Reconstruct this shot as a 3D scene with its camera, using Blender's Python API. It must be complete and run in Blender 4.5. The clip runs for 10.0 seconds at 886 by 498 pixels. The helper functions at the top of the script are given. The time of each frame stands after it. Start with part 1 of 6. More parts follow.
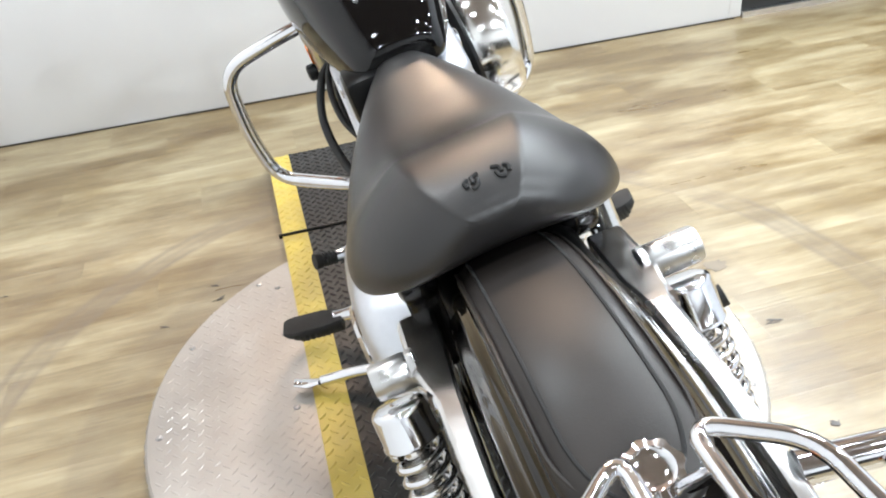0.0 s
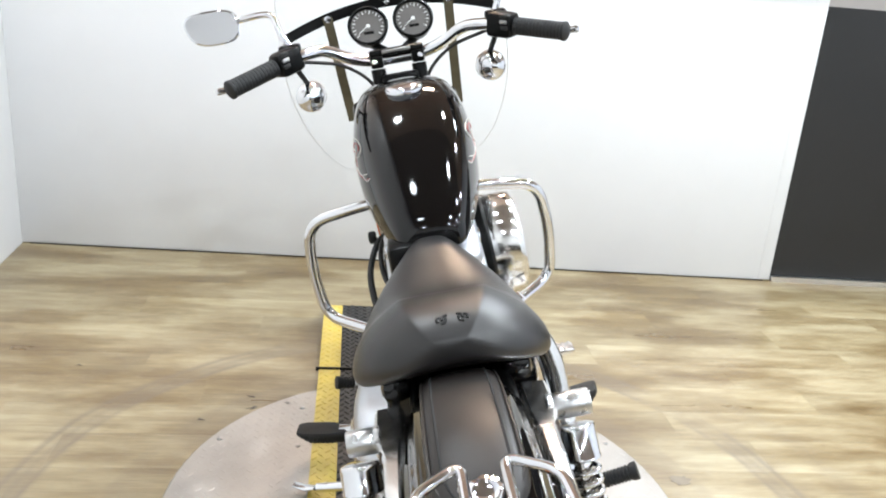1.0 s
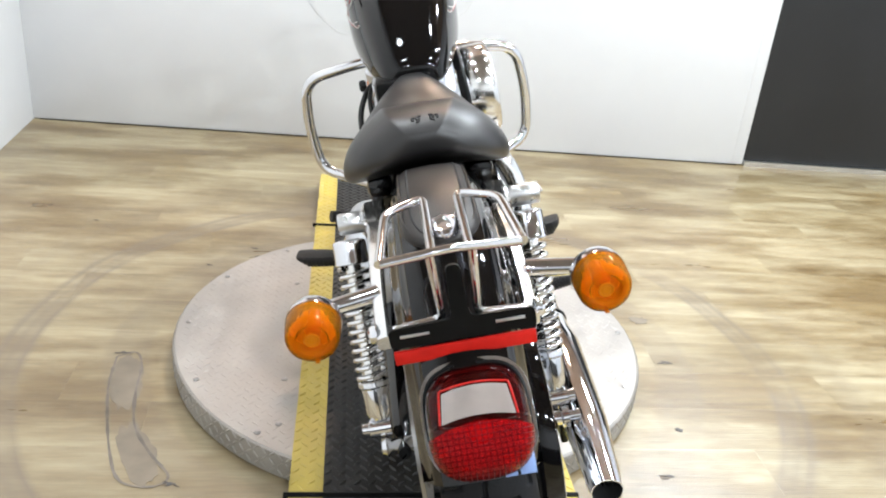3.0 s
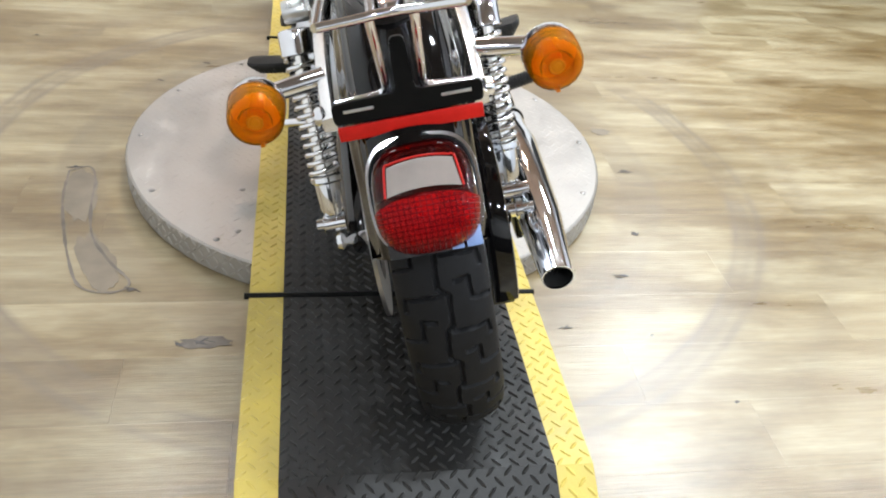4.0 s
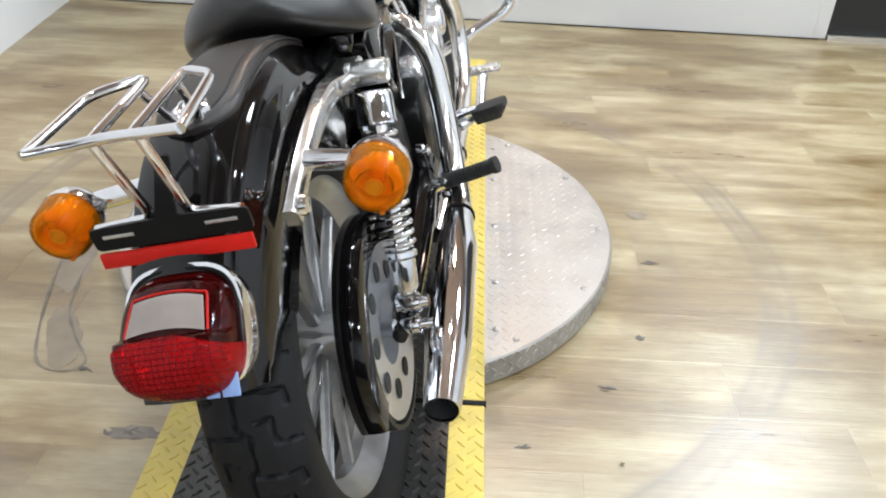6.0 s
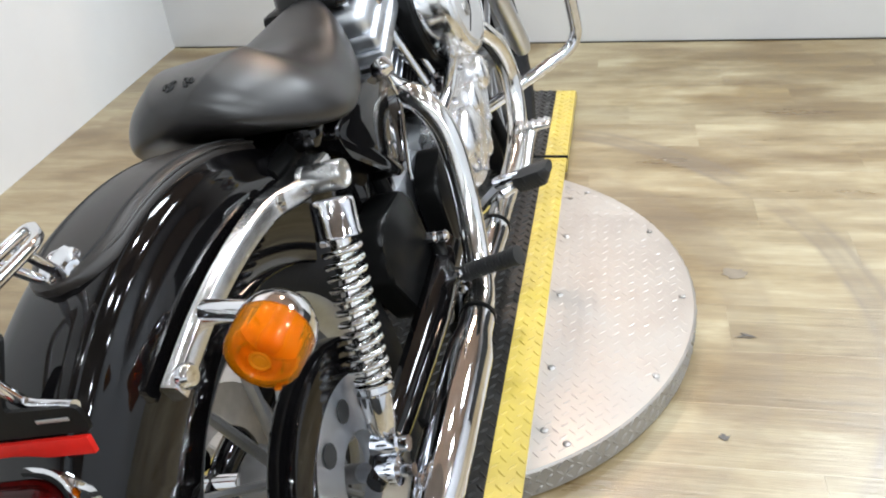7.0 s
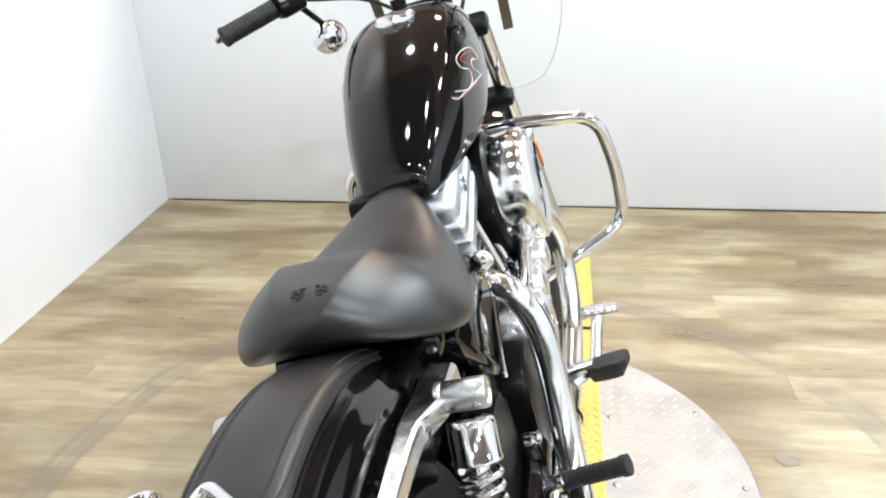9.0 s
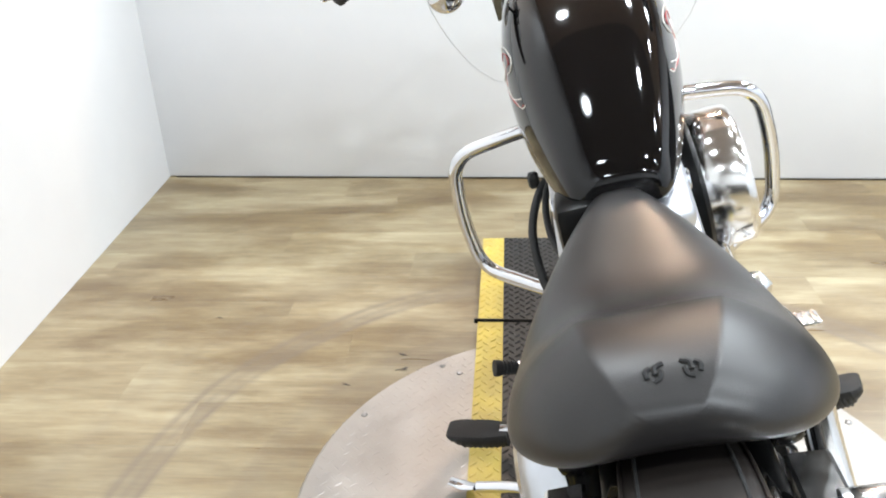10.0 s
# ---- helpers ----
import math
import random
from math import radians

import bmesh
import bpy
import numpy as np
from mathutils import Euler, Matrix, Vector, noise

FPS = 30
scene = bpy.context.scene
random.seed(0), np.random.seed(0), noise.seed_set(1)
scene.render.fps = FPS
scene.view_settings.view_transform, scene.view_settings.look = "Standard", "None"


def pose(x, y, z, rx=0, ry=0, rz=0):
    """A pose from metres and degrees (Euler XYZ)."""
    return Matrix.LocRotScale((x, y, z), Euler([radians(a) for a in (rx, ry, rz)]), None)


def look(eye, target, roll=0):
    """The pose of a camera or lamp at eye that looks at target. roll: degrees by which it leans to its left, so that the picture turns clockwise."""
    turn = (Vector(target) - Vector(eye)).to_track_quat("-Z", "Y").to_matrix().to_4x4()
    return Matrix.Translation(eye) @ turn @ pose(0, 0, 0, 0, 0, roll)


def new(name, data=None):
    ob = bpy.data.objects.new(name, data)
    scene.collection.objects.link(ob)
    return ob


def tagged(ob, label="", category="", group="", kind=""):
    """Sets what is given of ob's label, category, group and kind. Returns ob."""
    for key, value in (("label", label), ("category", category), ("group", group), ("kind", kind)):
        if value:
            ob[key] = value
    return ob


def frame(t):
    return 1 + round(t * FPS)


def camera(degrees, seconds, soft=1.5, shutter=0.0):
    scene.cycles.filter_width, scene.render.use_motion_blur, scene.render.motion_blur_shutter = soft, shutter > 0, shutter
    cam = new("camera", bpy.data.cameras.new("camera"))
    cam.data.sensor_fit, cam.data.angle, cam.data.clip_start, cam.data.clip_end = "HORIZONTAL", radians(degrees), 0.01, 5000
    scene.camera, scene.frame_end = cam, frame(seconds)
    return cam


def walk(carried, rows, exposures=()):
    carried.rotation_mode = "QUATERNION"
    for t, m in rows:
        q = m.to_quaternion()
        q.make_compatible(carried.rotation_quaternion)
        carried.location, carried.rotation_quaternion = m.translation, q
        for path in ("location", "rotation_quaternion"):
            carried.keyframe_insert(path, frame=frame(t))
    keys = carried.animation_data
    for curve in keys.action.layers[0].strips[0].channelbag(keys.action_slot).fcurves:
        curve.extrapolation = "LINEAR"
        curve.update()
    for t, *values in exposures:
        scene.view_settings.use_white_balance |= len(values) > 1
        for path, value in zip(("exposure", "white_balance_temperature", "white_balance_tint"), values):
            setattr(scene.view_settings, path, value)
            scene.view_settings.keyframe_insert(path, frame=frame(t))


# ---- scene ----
cam = camera(57.3, 10.0, 2.0)
PATH = [
    (0, (-0.227, -0.559, 1.071), (0.109, 1.099, 0.004), -6.7),
    (0.3, (-0.257, -0.679, 1.113), (0.106, 1.045, 0.166), -4.1),
    (0.5, (-0.269, -0.739, 1.131), (0.11, 1.006, 0.23), -1.5),
    (0.7, (-0.264, -0.804, 1.151), (0.106, 0.986, 0.341), 1.9),
    (1, (-0.207, -0.901, 1.164), (0.036, 0.98, 0.528), 4.7),
    (1.2, (-0.159, -0.957, 1.176), (-0.002, 0.957, 0.618), 4.9),
    (1.5, (-0.135, -1.029, 1.186), (-0.093, 0.915, 0.718), 4.1),
    (1.7, (-0.145, -1.059, 1.183), (-0.073, 0.788, 0.745), 5.0),
    (2, (-0.186, -1.088, 1.194), (-0.057, 0.858, 0.754), 4.6),
    (2.2, (-0.208, -1.121, 1.175), (-0.052, 0.716, 0.715), 5.4),
    (2.5, (-0.201, -1.143, 1.155), (0.011, 0.754, 0.557), 5.1),
    (2.7, (-0.202, -1.16, 1.137), (0.023, 0.705, 0.451), 5.7),
    (3, (-0.193, -1.159, 1.095), (0.065, 0.643, 0.266), 5.6),
    (3.2, (-0.185, -1.169, 1.081), (0.101, 0.598, 0.189), 5.9),
    (4.3, (-0.159, -1.185, 1.026), (0.181, 0.364, -0.193), 6.9),
    (4.5, (-0.154, -1.192, 1.03), (0.196, 0.343, -0.203), 6.6),
    (4.7, (-0.139, -1.201, 1.023), (0.194, 0.233, -0.178), 4.3),
    (5, (-0.11, -1.18, 1.027), (0.19, 0.349, -0.227), 3.4),
    (5.3, (-0.002, -1.134, 1.038), (0.095, 0.492, -0.123), -0.1),
    (5.5, (0.085, -1.115, 1.048), (0.081, 0.549, -0.062), 2.3),
    (5.7, (0.147, -1.1, 1.063), (0.12, 0.574, -0.031), 2.9),
    (6.8, (0.355, -0.815, 1.071), (0.114, 0.831, -0.039), -6.0),
    (7, (0.396, -0.783, 1.078), (-0.011, 0.852, 0.0), -6.1),
    (7.3, (0.447, -0.747, 1.098), (-0.131, 0.869, 0.071), -5.0),
    (7.5, (0.466, -0.728, 1.084), (-0.244, 0.85, 0.082), -5.9),
    (7.8, (0.470, -0.736, 1.108), (-0.242, 0.773, 0.200), -5.1),
    (8, (0.455, -0.691, 1.087), (-0.247, 0.936, 0.159), -5.8),
    (8.2, (0.425, -0.695, 1.102), (-0.166, 0.982, 0.187), -3.9),
    (8.5, (0.345, -0.704, 1.103), (-0.102, 1.036, 0.225), -2.0),
    (8.7, (0.269, -0.722, 1.13), (-0.058, 1.064, 0.291), -1.3),
    (9, (0.176, -0.72, 1.131), (-0.11, 1.097, 0.347), -2.7),
    (9.2, (0.105, -0.705, 1.124), (-0.127, 1.127, 0.357), -0.7),
    (9.5, (-0.003, -0.628, 1.107), (-0.26, 1.159, 0.247), -3.0),
    (9.7, (-0.086, -0.572, 1.113), (-0.408, 1.185, 0.214), -3.1),
    (10, (-0.186, -0.485, 1.102), (-0.35, 1.304, 0.223), -2.4),
]
EXPOSURES = [(0.0, 0.26), (0.7, 0.18), (1.2, 0.12), (1.8, 0.08), (2.5, 0.20), (3.2, 0.18), (4.3, -0.06), (5.0, -0.12), (5.7, -0.10), (6.8, -0.14), (8.0, 0.02), (9.0, 0.20), (10.0, 0.24)]
walk(cam, [(t, look(eye, target, roll)) for t, eye, target, roll in PATH], EXPOSURES)

# ---- room light ----
world = bpy.data.worlds.new("world")
scene.world = world
world.use_nodes = True
world.node_tree.nodes["Background"].inputs[0].default_value = (0.9, 0.95, 1.0, 1)
world.node_tree.nodes["Background"].inputs[1].default_value = 0.05
CEILING = 3.3
LAMPS = [(-0.9, -3.3, 12.0, "small"), (-0.9, -0.9, 5.0, "small"), (-0.9, 0.3, 4.0, "small"), (-0.9, 1.65, 26.0, "small")]
LAMPS += [(x, y, watts * share, "small") for x, watts in ((0.6, 43.0), (2.1, 43.0), (3.6, 40.0)) for y, share in ((-3.3, 1.7), (-0.9, 0.68), (0.6, 0.56), (1.75, 0.80))]
LAMPS += [(2.2, 2.85, 88.0, "cool"), (0.1, 3.5, 60.0, "warm")]


# ---- mesh helpers ----
def part(name, bm, mat, parent=None, label="", flat=False, sharp=38):
    bmesh.ops.recalc_face_normals(bm, faces=bm.faces[:])
    for f in bm.faces:
        f.smooth = not flat
    me = bpy.data.meshes.new(name)
    bm.to_mesh(me)
    bm.free()
    if not flat:
        me.set_sharp_from_angle(angle=radians(sharp))
    me.materials.append(mat)
    ob = new(name, me)
    if parent is not None:
        depth, above = 1, parent
        while above.parent is not None:
            depth, above = depth + 1, above.parent
        ob.parent = parent if depth < 3 else parent.parent
    return tagged(ob, label)


def box(bm, c, s, bev=0.0, m=None, seg=2):
    made = bmesh.ops.create_cube(bm, size=1.0)["verts"]
    bmesh.ops.scale(bm, vec=s, verts=made)
    if bev:
        edges = list({e for v in made for e in v.link_edges})
        made = list({v for f in bmesh.ops.bevel(bm, geom=edges, offset=bev, segments=seg, affect="EDGES", profile=0.5)["faces"] for v in f.verts} | {v for v in made if v.is_valid})
    mat = Matrix.Translation(c) @ (m or Matrix())
    bmesh.ops.transform(bm, matrix=mat, verts=made)
    return bm


def smooth_path(pts, sub=5):
    pts = [Vector(p) for p in pts]
    if sub <= 1 or len(pts) < 3:
        return pts
    out = []
    for i in range(len(pts) - 1):
        p0 = pts[i - 1] if i else pts[0] * 2 - pts[1]
        p1, p2 = pts[i], pts[i + 1]
        p3 = pts[i + 2] if i + 2 < len(pts) else p2 * 2 - p1
        for k in range(sub):
            t = k / sub
            out.append(0.5 * ((2 * p1) + (p2 - p0) * t + (2 * p0 - 5 * p1 + 4 * p2 - p3) * t * t + (3 * p1 - p0 - 3 * p2 + p3) * t ** 3))
    return out + [pts[-1]]


def rounded(pts, rad, seg=6):
    """A polyline whose corners are arcs."""
    pts = [Vector(p) for p in pts]
    out = [pts[0]]
    for a, b, c in zip(pts, pts[1:], pts[2:]):
        d1, d2 = (a - b), (c - b)
        r = min(rad, d1.length * 0.48, d2.length * 0.48)
        p, q = b + d1.normalized() * r, b + d2.normalized() * r
        for k in range(seg + 1):
            t = k / seg
            out.append(p * (1 - t) ** 2 + b * (2 * t * (1 - t)) + q * t * t)
    return out + [pts[-1]]


def tube(bm, pts, r, n=12, sub=1, caps=True, flat=1.0):
    """A round bar along a path; r is one radius or one a point; flat squeezes it across."""
    pts = smooth_path(pts, sub)
    m = len(pts)
    radii = [r] * m if isinstance(r, (int, float)) else [np.interp(i / (m - 1), np.linspace(0, 1, len(r)), r) for i in range(m)]
    t0 = (pts[1] - pts[0]).normalized()
    side = t0.orthogonal().normalized()
    if abs(t0.x) < 0.9:
        side = (Vector((1, 0, 0)) - t0 * t0.x).normalized()
    rings, prev = [], t0
    for i, p in enumerate(pts):
        t = (pts[min(i + 1, m - 1)] - pts[max(i - 1, 0)]).normalized()
        side = prev.rotation_difference(t) @ side
        side = (side - t * side.dot(t)).normalized()
        prev = t
        up = t.cross(side)
        rings.append([bm.verts.new(p + (side * math.cos(2 * math.pi * k / n) + up * (flat * math.sin(2 * math.pi * k / n))) * radii[i]) for k in range(n)])
    for a, b in zip(rings, rings[1:]):
        for k in range(n):
            bm.faces.new((a[k], a[(k + 1) % n], b[(k + 1) % n], b[k]))
    if caps:
        bm.faces.new(rings[0][::-1])
        bm.faces.new(rings[-1])
    return bm


def lathe(bm, profile, origin, axis, n=32, close=True):
    """Turns (radius, along) pairs round an axis."""
    axis = Vector(axis).normalized()
    a = axis.orthogonal().normalized()
    b = axis.cross(a)
    rings = []
    for r, h in profile:
        c = Vector(origin) + axis * h
        if r < 1e-6:
            rings.append([bm.verts.new(c)])
        else:
            rings.append([bm.verts.new(c + (a * math.cos(2 * math.pi * k / n) + b * math.sin(2 * math.pi * k / n)) * r) for k in range(n)])
    for p, q in zip(rings, rings[1:]):
        for k in range(n):
            k2 = (k + 1) % n
            if len(p) == 1 and len(q) == 1:
                continue
            if len(p) == 1:
                bm.faces.new((p[0], q[k2], q[k]))
            elif len(q) == 1:
                bm.faces.new((p[k], p[k2], q[0]))
            else:
                bm.faces.new((p[k], p[k2], q[k2], q[k]))
    if close:
        for ring in (rings[0], rings[-1]):
            if len(ring) > 2:
                bm.faces.new(ring)
    return bm


def loft(bm, rings, caps=True):
    vs = [[bm.verts.new(p) for p in ring] for ring in rings]
    n = len(vs[0])
    for a, b in zip(vs, vs[1:]):
        for k in range(n):
            bm.faces.new((a[k], a[(k + 1) % n], b[(k + 1) % n], b[k]))
    if caps:
        bm.faces.new(vs[0][::-1])
        bm.faces.new(vs[-1])
    return bm


def slab(bm, outline, depth, place, bev=0.0):
    """A flat outline made thick; place turns (a, b, d) into a point."""
    n = len(outline)
    low = [bm.verts.new(place(a, b, 0)) for a, b in outline]
    top = [bm.verts.new(place(a, b, depth)) for a, b in outline]
    bm.faces.new(low[::-1])
    cap = bm.faces.new(top)
    for k in range(n):
        bm.faces.new((low[k], low[(k + 1) % n], top[(k + 1) % n], top[k]))
    if bev:
        bmesh.ops.bevel(bm, geom=list(cap.edges), offset=bev, segments=2, affect="EDGES", profile=0.5)
    return bm


def rounded_outline(pts, rad, seg=5):
    n = len(pts)
    out = []
    for i in range(n):
        a, b, c = (Vector((*pts[(i + k - 1) % n], 0)) for k in range(3))
        d1, d2 = a - b, c - b
        r = min(rad, d1.length * 0.45, d2.length * 0.45)
        p, q = b + d1.normalized() * r, b + d2.normalized() * r
        for k in range(seg + 1):
            t = k / seg
            w = p * (1 - t) ** 2 + b * (2 * t * (1 - t)) + q * t * t
            out.append((w.x, w.y))
    return out


def subdivided(ob, levels=2):
    mod = ob.modifiers.new("round", "SUBSURF")
    mod.levels = mod.render_levels = levels
    return ob


# ---- materials ----
def material(name, colour, rough=0.5, metal=0.0, scale=30.0, vary=0.08, bump=0.0, bump_scale=200.0, coat=0.0, spec=0.5, rough_vary=0.08, stretch=(1, 1, 1), dirt=None):
    """A surface with two scales of variation in colour and gloss, and a fine relief."""
    mat = bpy.data.materials.new(name)
    mat.use_nodes = True
    nt = mat.node_tree
    bsdf = nt.nodes["Principled BSDF"]
    geo = nt.nodes.new("ShaderNodeNewGeometry")
    mp = nt.nodes.new("ShaderNodeMapping")
    mp.inputs["Scale"].default_value = stretch
    nt.links.new(geo.outputs["Position"], mp.inputs["Vector"])
    big, small = nt.nodes.new("ShaderNodeTexNoise"), nt.nodes.new("ShaderNodeTexNoise")
    big.inputs["Scale"].default_value, small.inputs["Scale"].default_value = scale * 0.15, scale
    big.inputs["Detail"].default_value, small.inputs["Detail"].default_value = 3, 5
    for nz in (big, small):
        nt.links.new(mp.outputs[0], nz.inputs["Vector"])
    add = nt.nodes.new("ShaderNodeMath")
    add.operation = "ADD"
    nt.links.new(big.outputs[0], add.inputs[0])
    nt.links.new(small.outputs[0], add.inputs[1])
    rng = nt.nodes.new("ShaderNodeMapRange")
    rng.inputs["From Min"].default_value, rng.inputs["From Max"].default_value = 0.7, 1.3
    nt.links.new(add.outputs[0], rng.inputs["Value"])
    mix = nt.nodes.new("ShaderNodeMix")
    mix.data_type = "RGBA"
    dark = dirt or tuple(c * (1 - vary) for c in colour)
    mix.inputs[6].default_value, mix.inputs[7].default_value = (*dark, 1), (*[min(1, c * (1 + vary)) for c in colour], 1)
    nt.links.new(rng.outputs[0], mix.inputs[0])
    nt.links.new(mix.outputs[2], bsdf.inputs["Base Color"])
    rr = nt.nodes.new("ShaderNodeMapRange")
    rr.inputs["From Min"].default_value, rr.inputs["From Max"].default_value = 0.7, 1.3
    rr.inputs["To Min"].default_value, rr.inputs["To Max"].default_value = max(0.0, rough * (1 - rough_vary)), min(1.0, rough * (1 + rough_vary))
    nt.links.new(add.outputs[0], rr.inputs["Value"])
    nt.links.new(rr.outputs[0], bsdf.inputs["Roughness"])
    bsdf.inputs["Metallic"].default_value = metal
    bsdf.inputs["Specular IOR Level"].default_value = spec
    bsdf.inputs["Coat Weight"].default_value = coat
    bsdf.inputs["Coat Roughness"].default_value = 0.03
    if bump:
        fine = nt.nodes.new("ShaderNodeTexNoise")
        fine.inputs["Scale"].default_value, fine.inputs["Detail"].default_value = bump_scale, 3
        nt.links.new(mp.outputs[0], fine.inputs["Vector"])
        bp = nt.nodes.new("ShaderNodeBump")
        bp.inputs["Strength"].default_value, bp.inputs["Distance"].default_value = bump, 0.002
        nt.links.new(fine.outputs[0], bp.inputs["Height"])
        nt.links.new(bp.outputs[0], bsdf.inputs["Normal"])
    return mat


def lens_material(name, tint, body, milky=0.3, rough=0.06, ior=1.25):
    """Moulded tinted plastic: clear in its colour, a little milky, glossy outside. The tint counts at each of a wall's two faces."""
    mat = material(name, body, 0.5, 0.0, 60, 0.12, 0.0, spec=0.05)
    nt = mat.node_tree
    clear, gloss, fres, deep, top = (nt.nodes.new("ShaderNode" + k) for k in ("BsdfTransparent", "BsdfGlossy", "Fresnel", "MixShader", "MixShader"))
    clear.inputs[0].default_value = (*tint, 1)
    gloss.inputs["Roughness"].default_value = rough
    fres.inputs["IOR"].default_value = ior
    deep.inputs[0].default_value = milky
    nt.links.new(clear.outputs[0], deep.inputs[1])
    nt.links.new(nt.nodes["Principled BSDF"].outputs[0], deep.inputs[2])
    nt.links.new(fres.outputs[0], top.inputs[0])
    nt.links.new(deep.outputs[0], top.inputs[1])
    nt.links.new(gloss.outputs[0], top.inputs[2])
    nt.links.new(top.outputs[0], nt.nodes["Material Output"].inputs[0])
    return mat


def floor_material():
    """Wood-look vinyl boards: long grain, blotches, scuffs round the turntable."""
    mat = bpy.data.materials.new("vinyl_board")
    mat.use_nodes = True
    nt = mat.node_tree
    N, LK = nt.nodes.new, nt.links.new
    bsdf = nt.nodes["Principled BSDF"]
    geo, info = N("ShaderNodeNewGeometry"), N("ShaderNodeObjectInfo")
    mul = N("ShaderNodeVectorMath")
    mul.operation = "MULTIPLY_ADD"
    comb = N("ShaderNodeCombineXYZ")
    off = N("ShaderNodeMath")
    off.operation = "MULTIPLY"
    off.inputs[1].default_value = 7.0
    LK(info.outputs["Random"], off.inputs[0])
    for k in range(3):
        LK(off.outputs[0], comb.inputs[k])
    mul.inputs[1].default_value = (1, 1, 1)
    LK(geo.outputs["Position"], mul.inputs[0])
    LK(comb.outputs[0], mul.inputs[2])

    def streak(stretch, scale, detail, lo, hi, src):
        mp, nz, rg = N("ShaderNodeMapping"), N("ShaderNodeTexNoise"), N("ShaderNodeMapRange")
        mp.inputs["Scale"].default_value = stretch
        nz.inputs["Scale"].default_value, nz.inputs["Detail"].default_value, nz.inputs["Roughness"].default_value = scale, detail, 0.62
        rg.inputs["From Min"].default_value, rg.inputs["From Max"].default_value = lo, hi
        LK(src, mp.inputs["Vector"])
        LK(mp.outputs[0], nz.inputs["Vector"])
        LK(nz.outputs[0], rg.inputs["Value"])
        return rg.outputs[0]

    def blend(kind, fac, a, b):
        mx = N("ShaderNodeMix")
        mx.data_type, mx.blend_type = "RGBA", kind
        if isinstance(fac, float):
            mx.inputs[0].default_value = fac
        else:
            LK(fac, mx.inputs[0])
        for i, c in ((6, a), (7, b)):
            if isinstance(c, tuple):
                mx.inputs[i].default_value = (*c, 1)
            else:
                LK(c, mx.inputs[i])
        return mx.outputs[2]

    grain = streak((1.0, 4.6, 1.0), 1.7, 6, 0.30, 0.70, mul.outputs[0])
    fine = streak((1.5, 28.0, 1.0), 6.0, 4, 0.3, 0.7, mul.outputs[0])
    cloud = streak((1.0, 2.4, 1.0), 1.5, 5, 0.41, 0.55, geo.outputs["Position"])
    blotch = streak((1.0, 6.5, 1.0), 3.6, 7, 0.40, 0.62, mul.outputs[0])
    col = blend("MIX", grain, BOARD_DARK, BOARD_LIGHT)
    col = blend("MIX", cloud, blend("MULTIPLY", 0.95, col, (0.57, 0.475, 0.315)), col)
    col = blend("MIX", blotch, blend("MULTIPLY", 0.58, col, (0.60, 0.51, 0.38)), col)
    tone = N("ShaderNodeMapRange")
    tone.inputs["To Min"].default_value, tone.inputs["To Max"].default_value = 0.92, 1.06
    LK(info.outputs["Random"], tone.inputs["Value"])
    tc = N("ShaderNodeCombineColor")
    for k in range(3):
        LK(tone.outputs[0], tc.inputs[k])
    col = blend("MULTIPLY", 1.0, col, tc.outputs[0])
    fin = N("ShaderNodeMapRange")
    fin.inputs["To Min"].default_value, fin.inputs["To Max"].default_value = 0.86, 1.06
    LK(fine, fin.inputs["Value"])
    fc = N("ShaderNodeCombineColor")
    for k in range(3):
        LK(fin.outputs[0], fc.inputs[k])
    col = blend("MULTIPLY", 1.0, col, fc.outputs[0])
    # tyre scuffs: faint rings round the turntable
    dist = N("ShaderNodeVectorMath")
    dist.operation = "DISTANCE"
    dist.inputs[1].default_value = (0.0, 0.61, 0.0)
    LK(geo.outputs["Position"], dist.inputs[0])
    wob = N("ShaderNodeTexNoise")
    wob.inputs["Scale"].default_value = 2.0
    LK(geo.outputs["Position"], wob.inputs["Vector"])
    rad = N("ShaderNodeMath")
    rad.operation = "MULTIPLY_ADD"
    rad.inputs[1].default_value = 0.04
    LK(wob.outputs[0], rad.inputs[0])
    LK(dist.outputs["Value"], rad.inputs[2])
    ramp = N("ShaderNodeValToRGB")
    el = ramp.color_ramp.elements
    el[0].position, el[0].color = 0.0, (0, 0, 0, 1)
    el[1].position, el[1].color = 1.0, (0, 0, 0, 1)
    for p, c in ((0.320, 0), (0.329, 0.34), (0.350, 0.26), (0.371, 0.36), (0.379, 0.06), (0.43, 0.0), (0.458, 0.0), (0.465, 0.95), (0.471, 0.5), (0.480, 0.7), (0.487, 0.3), (0.494, 0.95), (0.502, 0.15), (0.545, 0.0), (0.57, 0.25), (0.6, 0.0)):
        e = el.new(p)
        e.color = (c, c, c, 1)
    half = N("ShaderNodeMath")
    half.operation = "MULTIPLY"
    half.inputs[1].default_value = 0.5
    LK(rad.outputs[0], half.inputs[0])
    LK(half.outputs[0], ramp.inputs[0])
    patch = streak((1, 1, 1), 3.0, 4, 0.28, 0.52, geo.outputs["Position"])
    sc = N("ShaderNodeMath")
    sc.operation = "MULTIPLY"
    LK(ramp.outputs[0], sc.inputs[0])
    LK(patch, sc.inputs[1])
    sc2 = N("ShaderNodeMath")
    sc2.operation = "MULTIPLY"
    sc2.inputs[1].default_value = 0.86
    LK(sc.outputs[0], sc2.inputs[0])
    col = blend("MIX", sc2.outputs[0], col, (0.14, 0.105, 0.07))
    LK(col, bsdf.inputs["Base Color"])
    rg = N("ShaderNodeMapRange")
